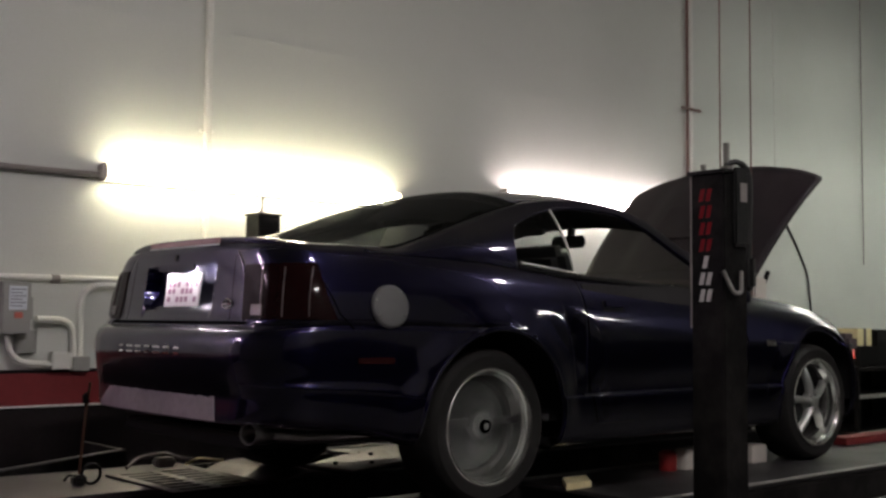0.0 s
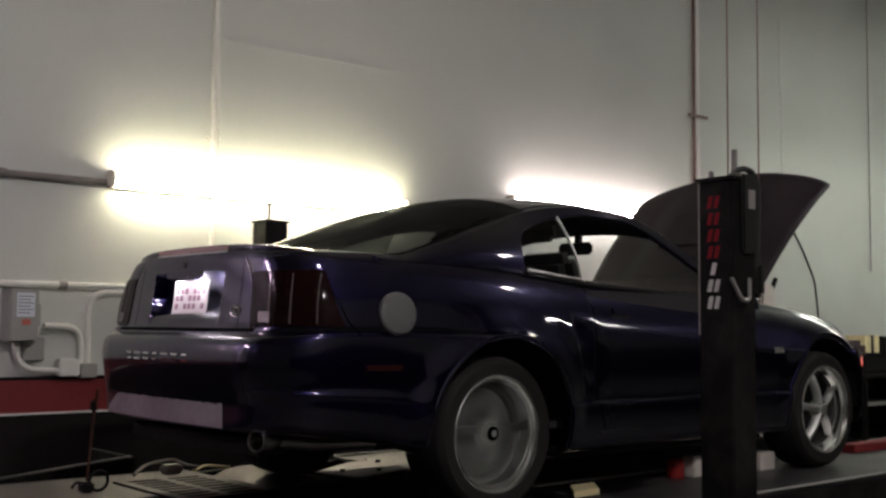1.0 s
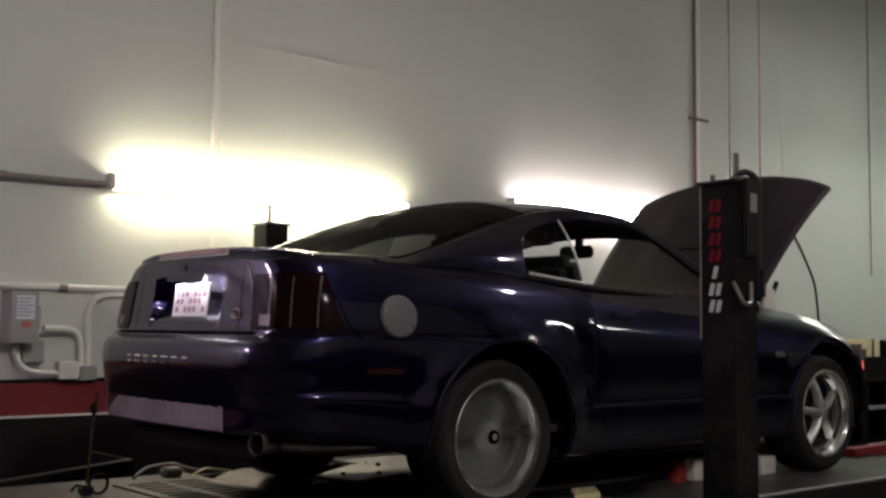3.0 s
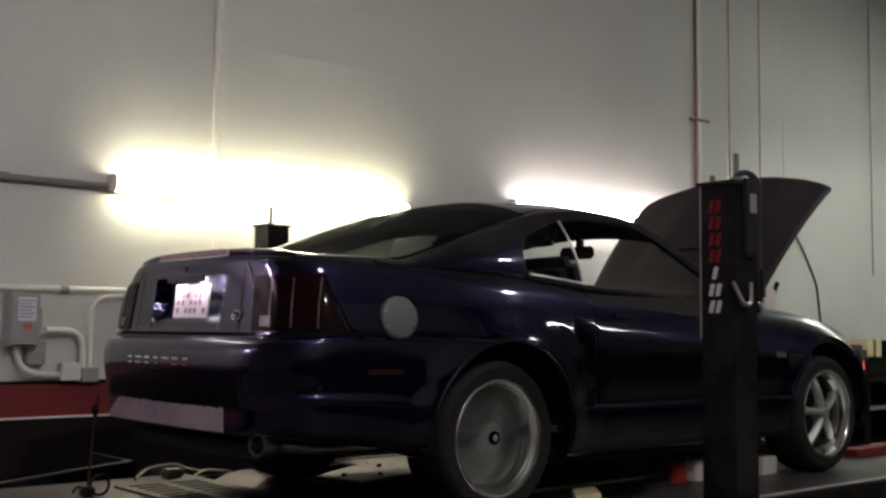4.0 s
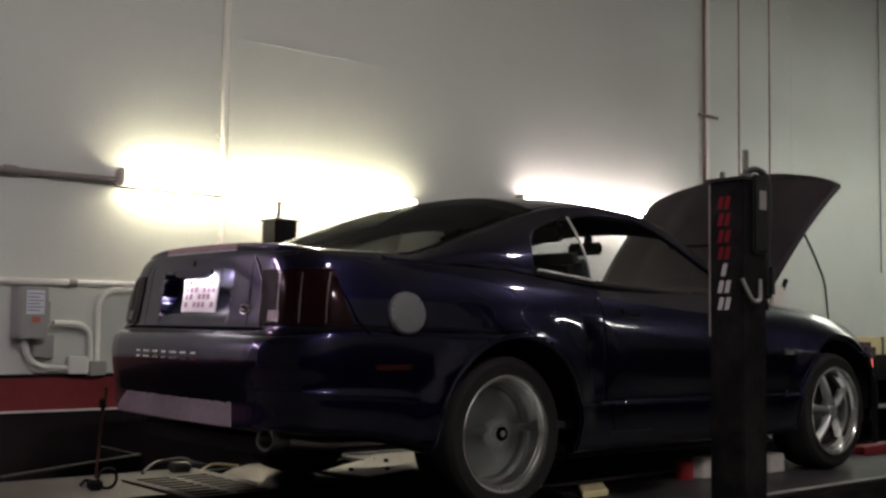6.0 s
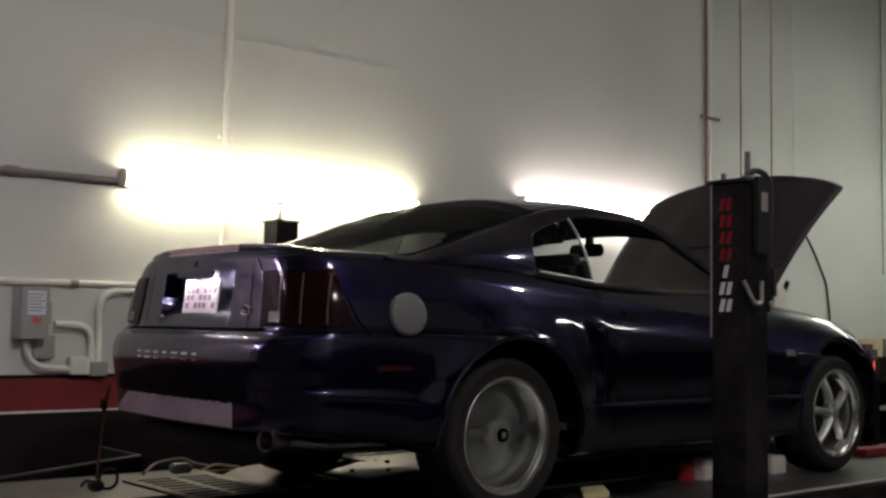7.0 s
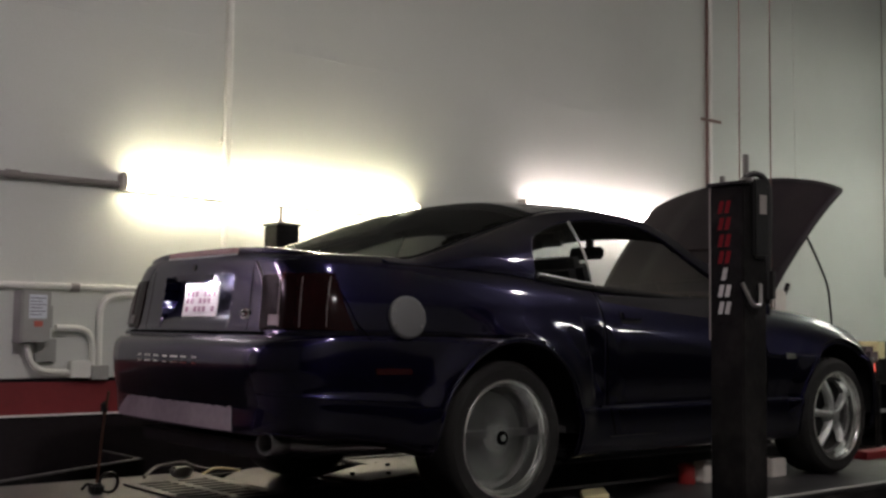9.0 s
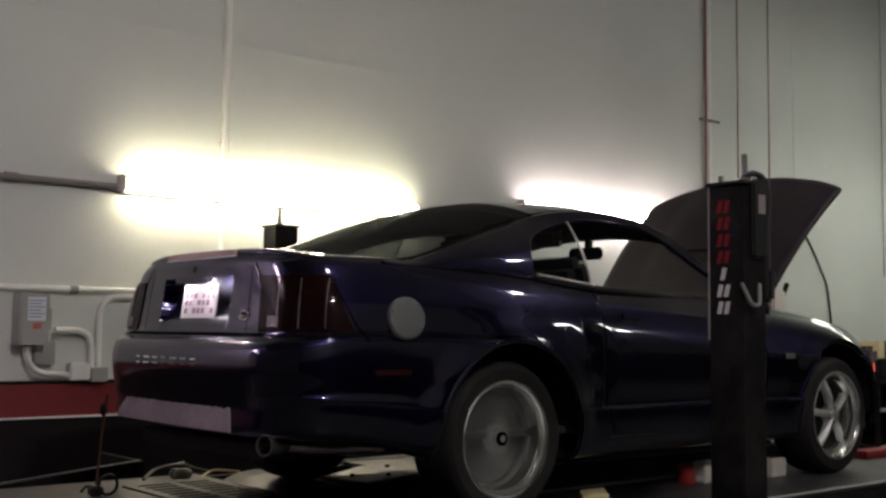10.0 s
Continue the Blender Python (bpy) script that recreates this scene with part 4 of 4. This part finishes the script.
def build_hood(car):
    """Raised bonnet, hinged at the cowl, with a scoop and a folded rim."""
    hinge = Vector((2.22, 0, 0.985))
    rot = Matrix.Translation(hinge) @ Matrix.Rotation(radians(-HOOD_OPEN), 4, "Y")

    def F(u, v):
        # u along from cowl to nose, v across
        a = abs(v)
        L = 1.08 - 0.125 * a ** 3.2
        y = v * (0.65 + 0.065 * u ** 0.8)
        z = -0.13 * u ** 2.2 - 0.022 * a ** 2.5 * (1 - 0.2 * u) - 0.02 * u
        bulge = 0.03 * max(0, 1 - (a / 0.55) ** 4) * min(1, 4 * u) * (1 - 0.5 * u)
        return rot @ Vector((L * u, y, z + bulge))
    h = part("hood", strip_grid(F, np.linspace(0, 1, 30), np.linspace(-1, 1, 31)), M_HOOD, car, "raised bonnet, darkened and dulled to hold back the wall's reflection")
    add_thick(h, 0.022, -1)
    bm = box_bm(0.0, -0.21, -0.03, 0.34, 0.21, 0.055, 0.02)
    bm.transform(rot @ pose(0.34, 0, -0.005, 0, 8, 0))
    part("hood_scoop", bm, M_HOOD, h)
    for s in (-1, 1):
        part("hood_hinge", tube_bm([(2.18, s * 0.50, 0.86), (2.20, s * 0.50, 0.95), rot @ Vector((0.16, s * 0.46, -0.05))], 0.014, 8), M_TRIM, h)
    part("engine_bay", box_bm(2.0, -0.66, 0.40, 3.08, 0.66, 0.72, 0.02), M_TRIM, car)
    part("engine", box_bm(2.12, -0.33, 0.70, 2.95, 0.33, 0.88, 0.05), M_TRIM, car)
    part("coolant_tank", box_bm(2.30, -0.64, 0.80, 2.43, -0.54, 1.045, 0.012), M_WHITE, car, "off-white plastic tank in the engine bay")
    part("hose", tube_bm([(2.40, -0.58, 0.96), (2.46, -0.60, 1.02), (2.50, -0.60, 1.08)], 0.014, 8), M_TRIM, car)
    for s in (-1, 1):
        part("headlamp", box_bm(3.03, s * 0.66 - 0.14, 0.60, 3.18, s * 0.66 + 0.14, 0.72, 0.03), M_LAMP_CLEAR, car)


def build_car():
    car = thing("car", "dark blue two-door coupe with its bonnet raised, strapped on the dyno", "car")
    tree = build_shell(car)
    build_house(car)
    build_interior(car)
    build_tail(car, tree)
    build_hood(car)
    spinning = [wheel_parts(car, "rear_wheel", 0.0, s, True) for s in (-1, 1)]
    for s in (-1, 1):
        wheel_parts(car, "front_wheel", AXLE_F, s, False)
    # inner arches
    for s in (-1, 1):
        for ax in (0.0, AXLE_F):
            bm = lathe_bm([(R_ARCH + 0.015, s * 0.60), (R_ARCH + 0.012, s * 0.89), (R_ARCH + 0.02, s * 0.89), (R_ARCH + 0.03, s * 0.60)], 48, closed=True)
            bmesh.ops.delete(bm, geom=[v for v in bm.verts if v.co.z < -0.05], context="VERTS")
            bm.transform(Matrix.Translation((ax, 0, ZAX)))
            part("wheel_arch_liner", bm, M_TRIM, car)
            back = lathe_bm([(0.0, s * 0.585), (R_ARCH + 0.03, s * 0.585), (R_ARCH + 0.03, s * 0.60), (0.0, s * 0.60)], 48)
            bmesh.ops.delete(back, geom=[v for v in back.verts if v.co.z < -0.06], context="VERTS")
            back.transform(Matrix.Translation((ax, 0, ZAX)))
            part("wheel_arch_wall", back, M_TRIM, car)
            pts = []
            for k in range(41):
                a = radians(-12 + 204 * k / 40)
                p, nr = hit_side(tree, ax + (R_ARCH + 0.012) * math.cos(a), ZAX + (R_ARCH + 0.012) * math.sin(a), s)
                if p is not None and abs(p.y) > 0.7:
                    pts.append(Vector((ax + R_ARCH * math.cos(a), p.y - s * 0.004, ZAX + R_ARCH * math.sin(a))))
            part("arch_lip", tube_bm(pts, 0.012, 8), M_PAINT, car)
    return car, spinning


# ---------------------------------------------------------------- dyno and lift
def lift_post(x, y, top, outer, label):
    """A square steel column with an open screw slot, cap plate, screw stud and bolts. outer: -1 towards -y."""
    p = thing("lift_post", label, "lift post", (x, y, FLOOR), "lift columns")
    h = top - FLOOR
    a = 0.078
    part("column", box_bm(-a, -a, 0.02, a, a, h - 0.012, 0.006), M_BLACK_WORN, p)
    part("base_plate", box_bm(-0.17, -0.17, 0, 0.17, 0.17, 0.02, 0.004), M_BLACK_WORN, p)
    part("cap_plate", box_bm(-a - 0.012, -a - 0.012, h - 0.012, a + 0.012, a + 0.012, h, 0.003), M_BLACK, p)
    part("screw_stud", tube_bm([(0.01, outer * 0.03, h), (0.01, outer * 0.03, h + 0.115)], 0.013, 10), M_PIPE_STEEL, p, "threaded steel screw end")
    part("nut", tube_bm([(0.01, outer * 0.03, h), (0.01, outer * 0.03, h + 0.022)], 0.027, 6), M_PIPE_STEEL, p)
    part("bolt", tube_bm([(-0.04, -outer * 0.045, h), (-0.04, -outer * 0.045, h + 0.03)], 0.012, 6), M_PIPE_STEEL, p)
    # narrow grey strip, paler than the column, down its upper edge
    part("edge_strip", box_bm(-a - 0.002, a - 0.003, h - 0.62, -a + 0.002, a + 0.002, h - 0.02), M_CONDUIT_DARK, p, "thin paler strip along the edge")
    return p, h


def build_dyno():
    near, h = lift_post(0.46, -1.70, 1.378, -1, "black steel lift column with red and white painted bars")
    # plain slanted bars stand for the painted marks
    for k in range(7):
        z = h - 0.098 - 0.066 * k
        m = Matrix.Translation((-0.0782, 0.008, z)) @ Matrix(((0, 0, -1, 0), (-1, 0, 0, 0), (0, 1, 0, 0), (0, 0, 0, 1)))
        bm = bmesh.new()
        lean, t = 0.24, 0.024
        for x0, x1 in (((-0.026, -0.006), (0.006, 0.026)) if k != 4 else ((-0.010, 0.010),)):
            prism_bm([(x0 - lean * t, -t), (x1 - lean * t, -t), (x1 + lean * t, t), (x0 + lean * t, t)], 0.0015, m, bm=bm)
        part("painted_mark", bm, M_LETTER_RED if k < 4 else M_LETTER_WHITE, near, "red painted bar" if k < 4 else "white painted bar", smooth=False)
    # hose and strap on the outer face, and a bent handle
    part("hose_loop", tube_bm(bend([(0.0, -0.03, h + 0.02), (0.03, -0.06, h + 0.05), (0.095, -0.075, h + 0.01), (0.105, -0.07, h - 0.10), (0.105, -0.06, h - 0.40), (0.12, -0.05, h - 0.47)], 0.04), [0.012] * 7 + [0.014] * 7 + [0.016] * 100, 10), M_HOSE, near)
    part("strap_end", box_bm(0.085, -0.09, h - 0.47, 0.135, -0.04, h - 0.33, 0.015), M_HOSE, near, "black webbing bundle")
    part("motor_cover", box_bm(-0.03, -0.096, h - 0.30, 0.07, -0.0785, h + 0.012, 0.012), M_BLACK, near)
    part("label_plate", box_bm(0.005, -0.0995, h - 0.125, 0.05, -0.0963, h - 0.05, 0.001), M_CONDUIT_DARK, near)
    part("handle", tube_bm(bend([(-0.095, -0.085, h - 0.40), (-0.062, -0.110, h - 0.485), (-0.012, -0.110, h - 0.485), (0.024, -0.085, h - 0.40)], 0.02), 0.008, 8), M_STEEL, near, "bent steel handle")
    far, h2 = lift_post(0.45, 1.70, 1.435, 1, "black steel lift column beyond the car")
    # cables beside the near column
    for x, y, low in ((0.585, -1.62, 1.15), (1.06, -1.45, 0.9)):
        c = thing("lift_cable", "thin dark cable hanging from the ceiling", "cable", (x, y, 0), "hanging cables")
        part("cable", tube_bm([(0, 0, low), (0, 0, 5.2)], 0.0035, 6), M_PIPE_BROWN, c)
    # drop cord behind the bonnet
    c = thing("drop_cord", "thin black cord hanging down the wall", "cable", (0, 0, 0))
    part("upper_cord", tube_bm([(7.55, WALL_Y - 0.006, 5.2), (7.60, WALL_Y - 0.006, 2.1)], 0.005, 6), M_PIPE, c)
    part("cord", tube_bm(bend([(7.60, WALL_Y - 0.012, 2.1), (7.98, WALL_Y - 0.012, 1.68), (8.22, WALL_Y - 0.012, 1.35), (8.29, WALL_Y - 0.012, 0.92), (8.29, WALL_Y - 0.012, 0.45)], 0.1), 0.010, 8), M_HOSE, c)
    # runways
    for s in (-1, 1):
        r = thing("runway", "grey steel dyno runway deck", "runway", (0, 0, 0), "dyno runways")
        y0, y1 = sorted((s * 0.42, s * 1.22))
        part("plate", box_bm(0.62, y0, -0.02, 4.6, y1, 0.0, 0.003), M_DECK, r)
        part("plate", box_bm(-1.6, y0, -0.02, -0.36, y1, 0.0, 0.003), M_GRATE, r)
        for y in (y0, y1):
            part("side_beam", box_bm(-1.6, y - 0.03, -0.16, 4.6, y + 0.03, -0.021, 0.006), M_BLACK_WORN, r)
            part("edge_strip", box_bm(0.62, y - 0.012, 0.001, 4.6, y + 0.012, 0.012, 0.003), M_GREYBOX, r, "worn pale edge strip")
            for x in (-1.5, 0.75, 2.4, 4.4):
                part("leg", box_bm(x - 0.04, y - 0.03, FLOOR, x + 0.04, y + 0.03, -0.161), M_BLACK_WORN, r)
    drums = []
    for s in (-1, 1):
        y0, y1 = sorted((s * 0.45, s * 1.19))
        d = tagged(part("dyno_drum", lathe_bm([(0.0, y0), (0.47, y0), (0.50, y0 + 0.006), (0.50, y1 - 0.006), (0.47, y1), (0.0, y1)], 96), M_DRUM), "large bright knurled steel dyno drum turning under the tyre", "dyno drum", "dyno drums")
        d.location = (0, 0, -0.50)
        drums.append(d)
    b = thing("drum_axle", "dark steel axle carrying the dyno drums", "axle", (0, 0, -0.50))
    part("shaft", tube_bm([(0, -1.35, 0), (0, 1.35, 0)], 0.04, 16), M_BLACK_WORN, b)
    for y in (-1.3, -0.38, 0.38, 1.3):
        part("bearing", box_bm(-0.08, y - 0.04, FLOOR + 0.50, 0.08, y + 0.04, 0.06, 0.01), M_BLACK_WORN, b)
    k = thing("ramp_guard", "low black steel guard beside the runway", "guard", (0, 1.28, 0))
    m = Matrix(((1, 0, 0, 0), (0, 0, -1, 0.02), (0, 1, 0, 0), (0, 0, 0, 1)))
    part("panel", prism_bm([(-2.4, -0.54), (-0.64, -0.54), (-0.64, 0.076), (-2.4, -0.085)], 0.03, m, 0.003), M_BLACK_WORN, k)
    part("edge_angle", prism_bm([(-2.4, -0.083), (-0.64, 0.078), (-0.64, 0.085), (-2.4, -0.076)], 0.032, m), M_DECK, k, "worn pale top edge")
    part("end_panel", box_bm(-0.64, 0.021, -0.54, -0.61, 0.55, 0.076, 0.003), M_BLACK_WORN, k)
    # slotted grating behind the far wheel: rails along y, slats along x
    g = thing("slotted_grating", "dusty grey slotted steel grating on the runway", "grating", (-0.66, 0.56, 0.004))
    # no opening below: black sheet paints the shade between the slats
    part("slot_shade", box_bm(-0.24, -0.36, -0.003, 0.24, 0.36, 0.001), M_GAP, g, "black sheet standing in for the shade under the slots")
    for x, w in ((-0.24, 0.05), (-0.022, 0.044), (0.19, 0.05)):
        part("rail", box_bm(x, -0.36, 0.0015, x + w, 0.36, 0.007, 0.001), M_GRATE, g)
    slat = None
    for x0, x1 in ((-0.19, -0.022), (0.022, 0.19)):
        for k in range(9):
            y = -0.335 + 0.0835 * k
            if slat is None:
                slat = part("slat", box_bm(0, -0.017, 0.0, 0.168, 0.017, 0.005, 0.001, seg=1), M_GRATE, g)
                slat.location = (x0, y, 0.0015)
            else:
                more = new("slat", slat.data)
                more.parent, more.location = g, (x0, y, 0.0015)
    return drums


def build_clutter():
    c = thing("metal_plate", "pale loose metal plate lying on the deck", "plate", (0.42, 0.58, 0.0))
    part("sheet", prism_bm([(-0.34, 0.05), (-0.26, -0.245), (0.14, -0.13), (0.43, 0.375), (0.27, 0.415), (0.22, 0.33), (0.10, 0.33)], 0.01), M_ALU_PLATE, c)
    for x, y in ((-0.2, -0.02), (-0.02, -0.1), (0.2, 0.2)):
        part("bolt", tube_bm([(x, y, 0.01), (x, y, 0.025)], 0.014, 6), M_TRIM, c)
    tagged(part("wheel_chock", prism_bm([(0.56, -0.785), (0.745, -0.775), (0.90, -0.60), (0.72, -0.61)], 0.03, bevel=0.003), M_YELLOW), "pale yellow wooden chock on the deck", "chock")
    # tie-down strap at the far rear corner
    st = thing("tie_down_strap", "worn orange and grey ratchet strap holding the car down", "strap", (0, 0, 0))
    part("webbing", tube_bm([(-1.045, 0.79, 0.47), (-1.052, 0.82, 0.32), (-1.056, 0.84, 0.16), (-1.06, 0.86, 0.006)], [0.007, 0.006, 0.006, 0.008], 8), M_ORANGE, st)
    part("ratchet", box_bm(-1.068, 0.80, 0.36, -1.038, 0.835, 0.42, 0.01), M_BLACK, st)
    part("hook", tube_bm(bend([(-1.06, 0.86, 0.01), (-1.10, 0.88, 0.03), (-1.13, 0.86, 0.008)], 0.015), 0.007, 8), M_BLACK, st)
    # slack strap ends on the deck
    sl = thing("slack_strap", "crumpled pale strap with a metal buckle on the deck", "strap", (-0.50, 1.12, 0.0))
    part("loop", tube_bm(bend([(-0.22, -0.05, 0.012), (-0.12, 0.03, 0.05), (0.02, 0.0, 0.07), (0.12, 0.05, 0.03), (0.2, 0.0, 0.012)], 0.04), 0.009, 8), M_ALU_PLATE, sl)
    part("buckle", box_bm(-0.06, -0.07, 0.0, 0.05, 0.0, 0.05, 0.012), M_STEEL, sl)
    part("tail", tube_bm(bend([(0.1, -0.08, 0.012), (0.2, -0.02, 0.03), (0.33, -0.06, 0.012)], 0.04), 0.006, 8), M_YELLOW, sl)
    # hook lying on the deck
    hk = thing("deck_hook", "small black steel hook and ring on the deck", "hook", (-1.06, 0.72, 0.0))
    part("ring", tube_bm([(0.045 * math.cos(a), 0.0, 0.05 + 0.045 * math.sin(a)) for a in [2 * math.pi * k / 20 for k in range(21)]], 0.007, 8), M_BLACK, hk)
    part("block", box_bm(-0.09, -0.03, 0.0, -0.03, 0.03, 0.05, 0.01), M_BLACK, hk)
    can = thing("red_can", "small red can standing under the car", "can", (1.52, -0.62, 0.0))
    part("body", lathe_bm([(0.0, 0.0), (0.045, 0.0), (0.047, 0.01), (0.047, 0.09), (0.03, 0.105), (0.0, 0.105)], 24, "z"), M_CAN_RED, can)
    tagged(part("white_box", box_bm(1.60, -0.68, 0.0, 1.80, -0.60, 0.11, 0.006), M_WHITE), "small off-white box under the car", "box")
    tagged(part("white_box", box_bm(2.12, -0.74, 0.0, 2.26, -0.64, 0.10, 0.006), M_WHITE), "small off-white box beside the front tyre", "box")


def build_bench():
    """A dark bench with boxes against the wall ahead of the car."""
    b = thing("workbench", "black steel workbench with pale shelf edges against the wall", "workbench", (8.6, 2.1, FLOOR))
    part("top", box_bm(-0.9, -0.4, 0.83, 2.6, 0.45, 0.88, 0.006), M_BLACK_WORN, b)
    part("back_panel", box_bm(-0.85, 0.42, 0.05, 2.55, 0.45, 0.83), M_BLACK_WORN, b)
    for z in (0.55, 0.16):
        part("shelf", box_bm(-0.85, -0.37, z, 2.55, 0.415, z + 0.03, 0.004), M_BLACK_WORN, b)
        part("shelf_edge", box_bm(-0.85, -0.395, z - 0.005, 2.55, -0.372, z + 0.035, 0.003), M_GREYBOX, b, "pale worn shelf edge")
    for x in (-0.85, 0.8, 2.5):
        for y in (-0.37, 0.36):
            part("leg", box_bm(x, y, 0, x + 0.05, y + 0.05, 0.83, 0.003), M_BLACK_WORN, b)
    y = thing("cardboard_box", "yellowish cardboard box on a black crate", "box", (8.05, 1.93, FLOOR + 1.0945))
    part("carton", box_bm(-0.15, -0.12, 0, 0.15, 0.12, 0.185, 0.006), M_YELLOW, y)
    part("tape", box_bm(-0.025, -0.123, 0.0, 0.025, 0.123, 0.1865), M_ALU_PLATE, y)
    q = thing("plastic_crate", "black plastic crate on the bench under the carton", "crate", (8.05, 1.93, FLOOR + 0.88))
    part("body", box_bm(-0.20, -0.16, 0, 0.20, 0.16, 0.20, 0.012), M_BLACK, q)
    part("rim", box_bm(-0.21, -0.17, 0.185, 0.21, 0.17, 0.2145, 0.006), M_BLACK, q)
    k = thing("tool_case", "black plastic tool case on the bench", "case", (8.66, 1.98, FLOOR + 0.88))
    part("shell", box_bm(-0.34, -0.15, 0, 0.34, 0.15, 0.39, 0.02), M_BLACK, k)
    part("grip", tube_bm(bend([(-0.07, -0.15, 0.14), (-0.07, -0.19, 0.14), (0.07, -0.19, 0.14), (0.07, -0.15, 0.14)], 0.02), 0.01, 8), M_HOSE, k)
    j = thing("paint_tin", "dull beige tin on the bench", "tin", (9.75, 1.95, FLOOR + 0.88))
    part("body", lathe_bm([(0.0, 0.0), (0.085, 0.0), (0.088, 0.008), (0.085, 0.016), (0.085, 0.19), (0.088, 0.20), (0.0, 0.20)], 28, "z"), M_WHITE, j)
    part("handle", tube_bm([(0.09 * math.cos(t), -0.05 * math.sin(t), 0.18 + 0.10 * math.sin(t)) for t in [math.pi * i / 12 for i in range(13)]], 0.003, 6), M_STEEL, j)
    r = thing("red_plank", "long red painted plank lying on the deck", "plank", (3.85, -0.52, 0.0))
    part("board", box_bm(-0.45, -0.06, 0, 0.50, 0.06, 0.05, 0.005), M_RED, r)
    part("bracket", box_bm(0.30, -0.062, 0.05, 0.36, 0.062, 0.056, 0.002), M_STEEL, r)


# ---------------------------------------------------------------- assembly
build_room()
build_wall_things()
CAR, SPINNING = build_car()
DRUMS = build_dyno()
build_clutter()
build_bench()


def motions():
    """The rear wheels and the drums turn all the time."""
    steps = FPS * 10
    for s, w in zip((-1, 1), SPINNING):
        walk(w, [(k / FPS, pose(0, s * 0.765, ZAX, 0, 84.0 * k, 0)) for k in range(steps + 1)])
    for d in DRUMS:
        walk(d, [(k / FPS, pose(0, 0, -0.50, 0, -55.4 * k, 0)) for k in range(steps + 1)])


motions()
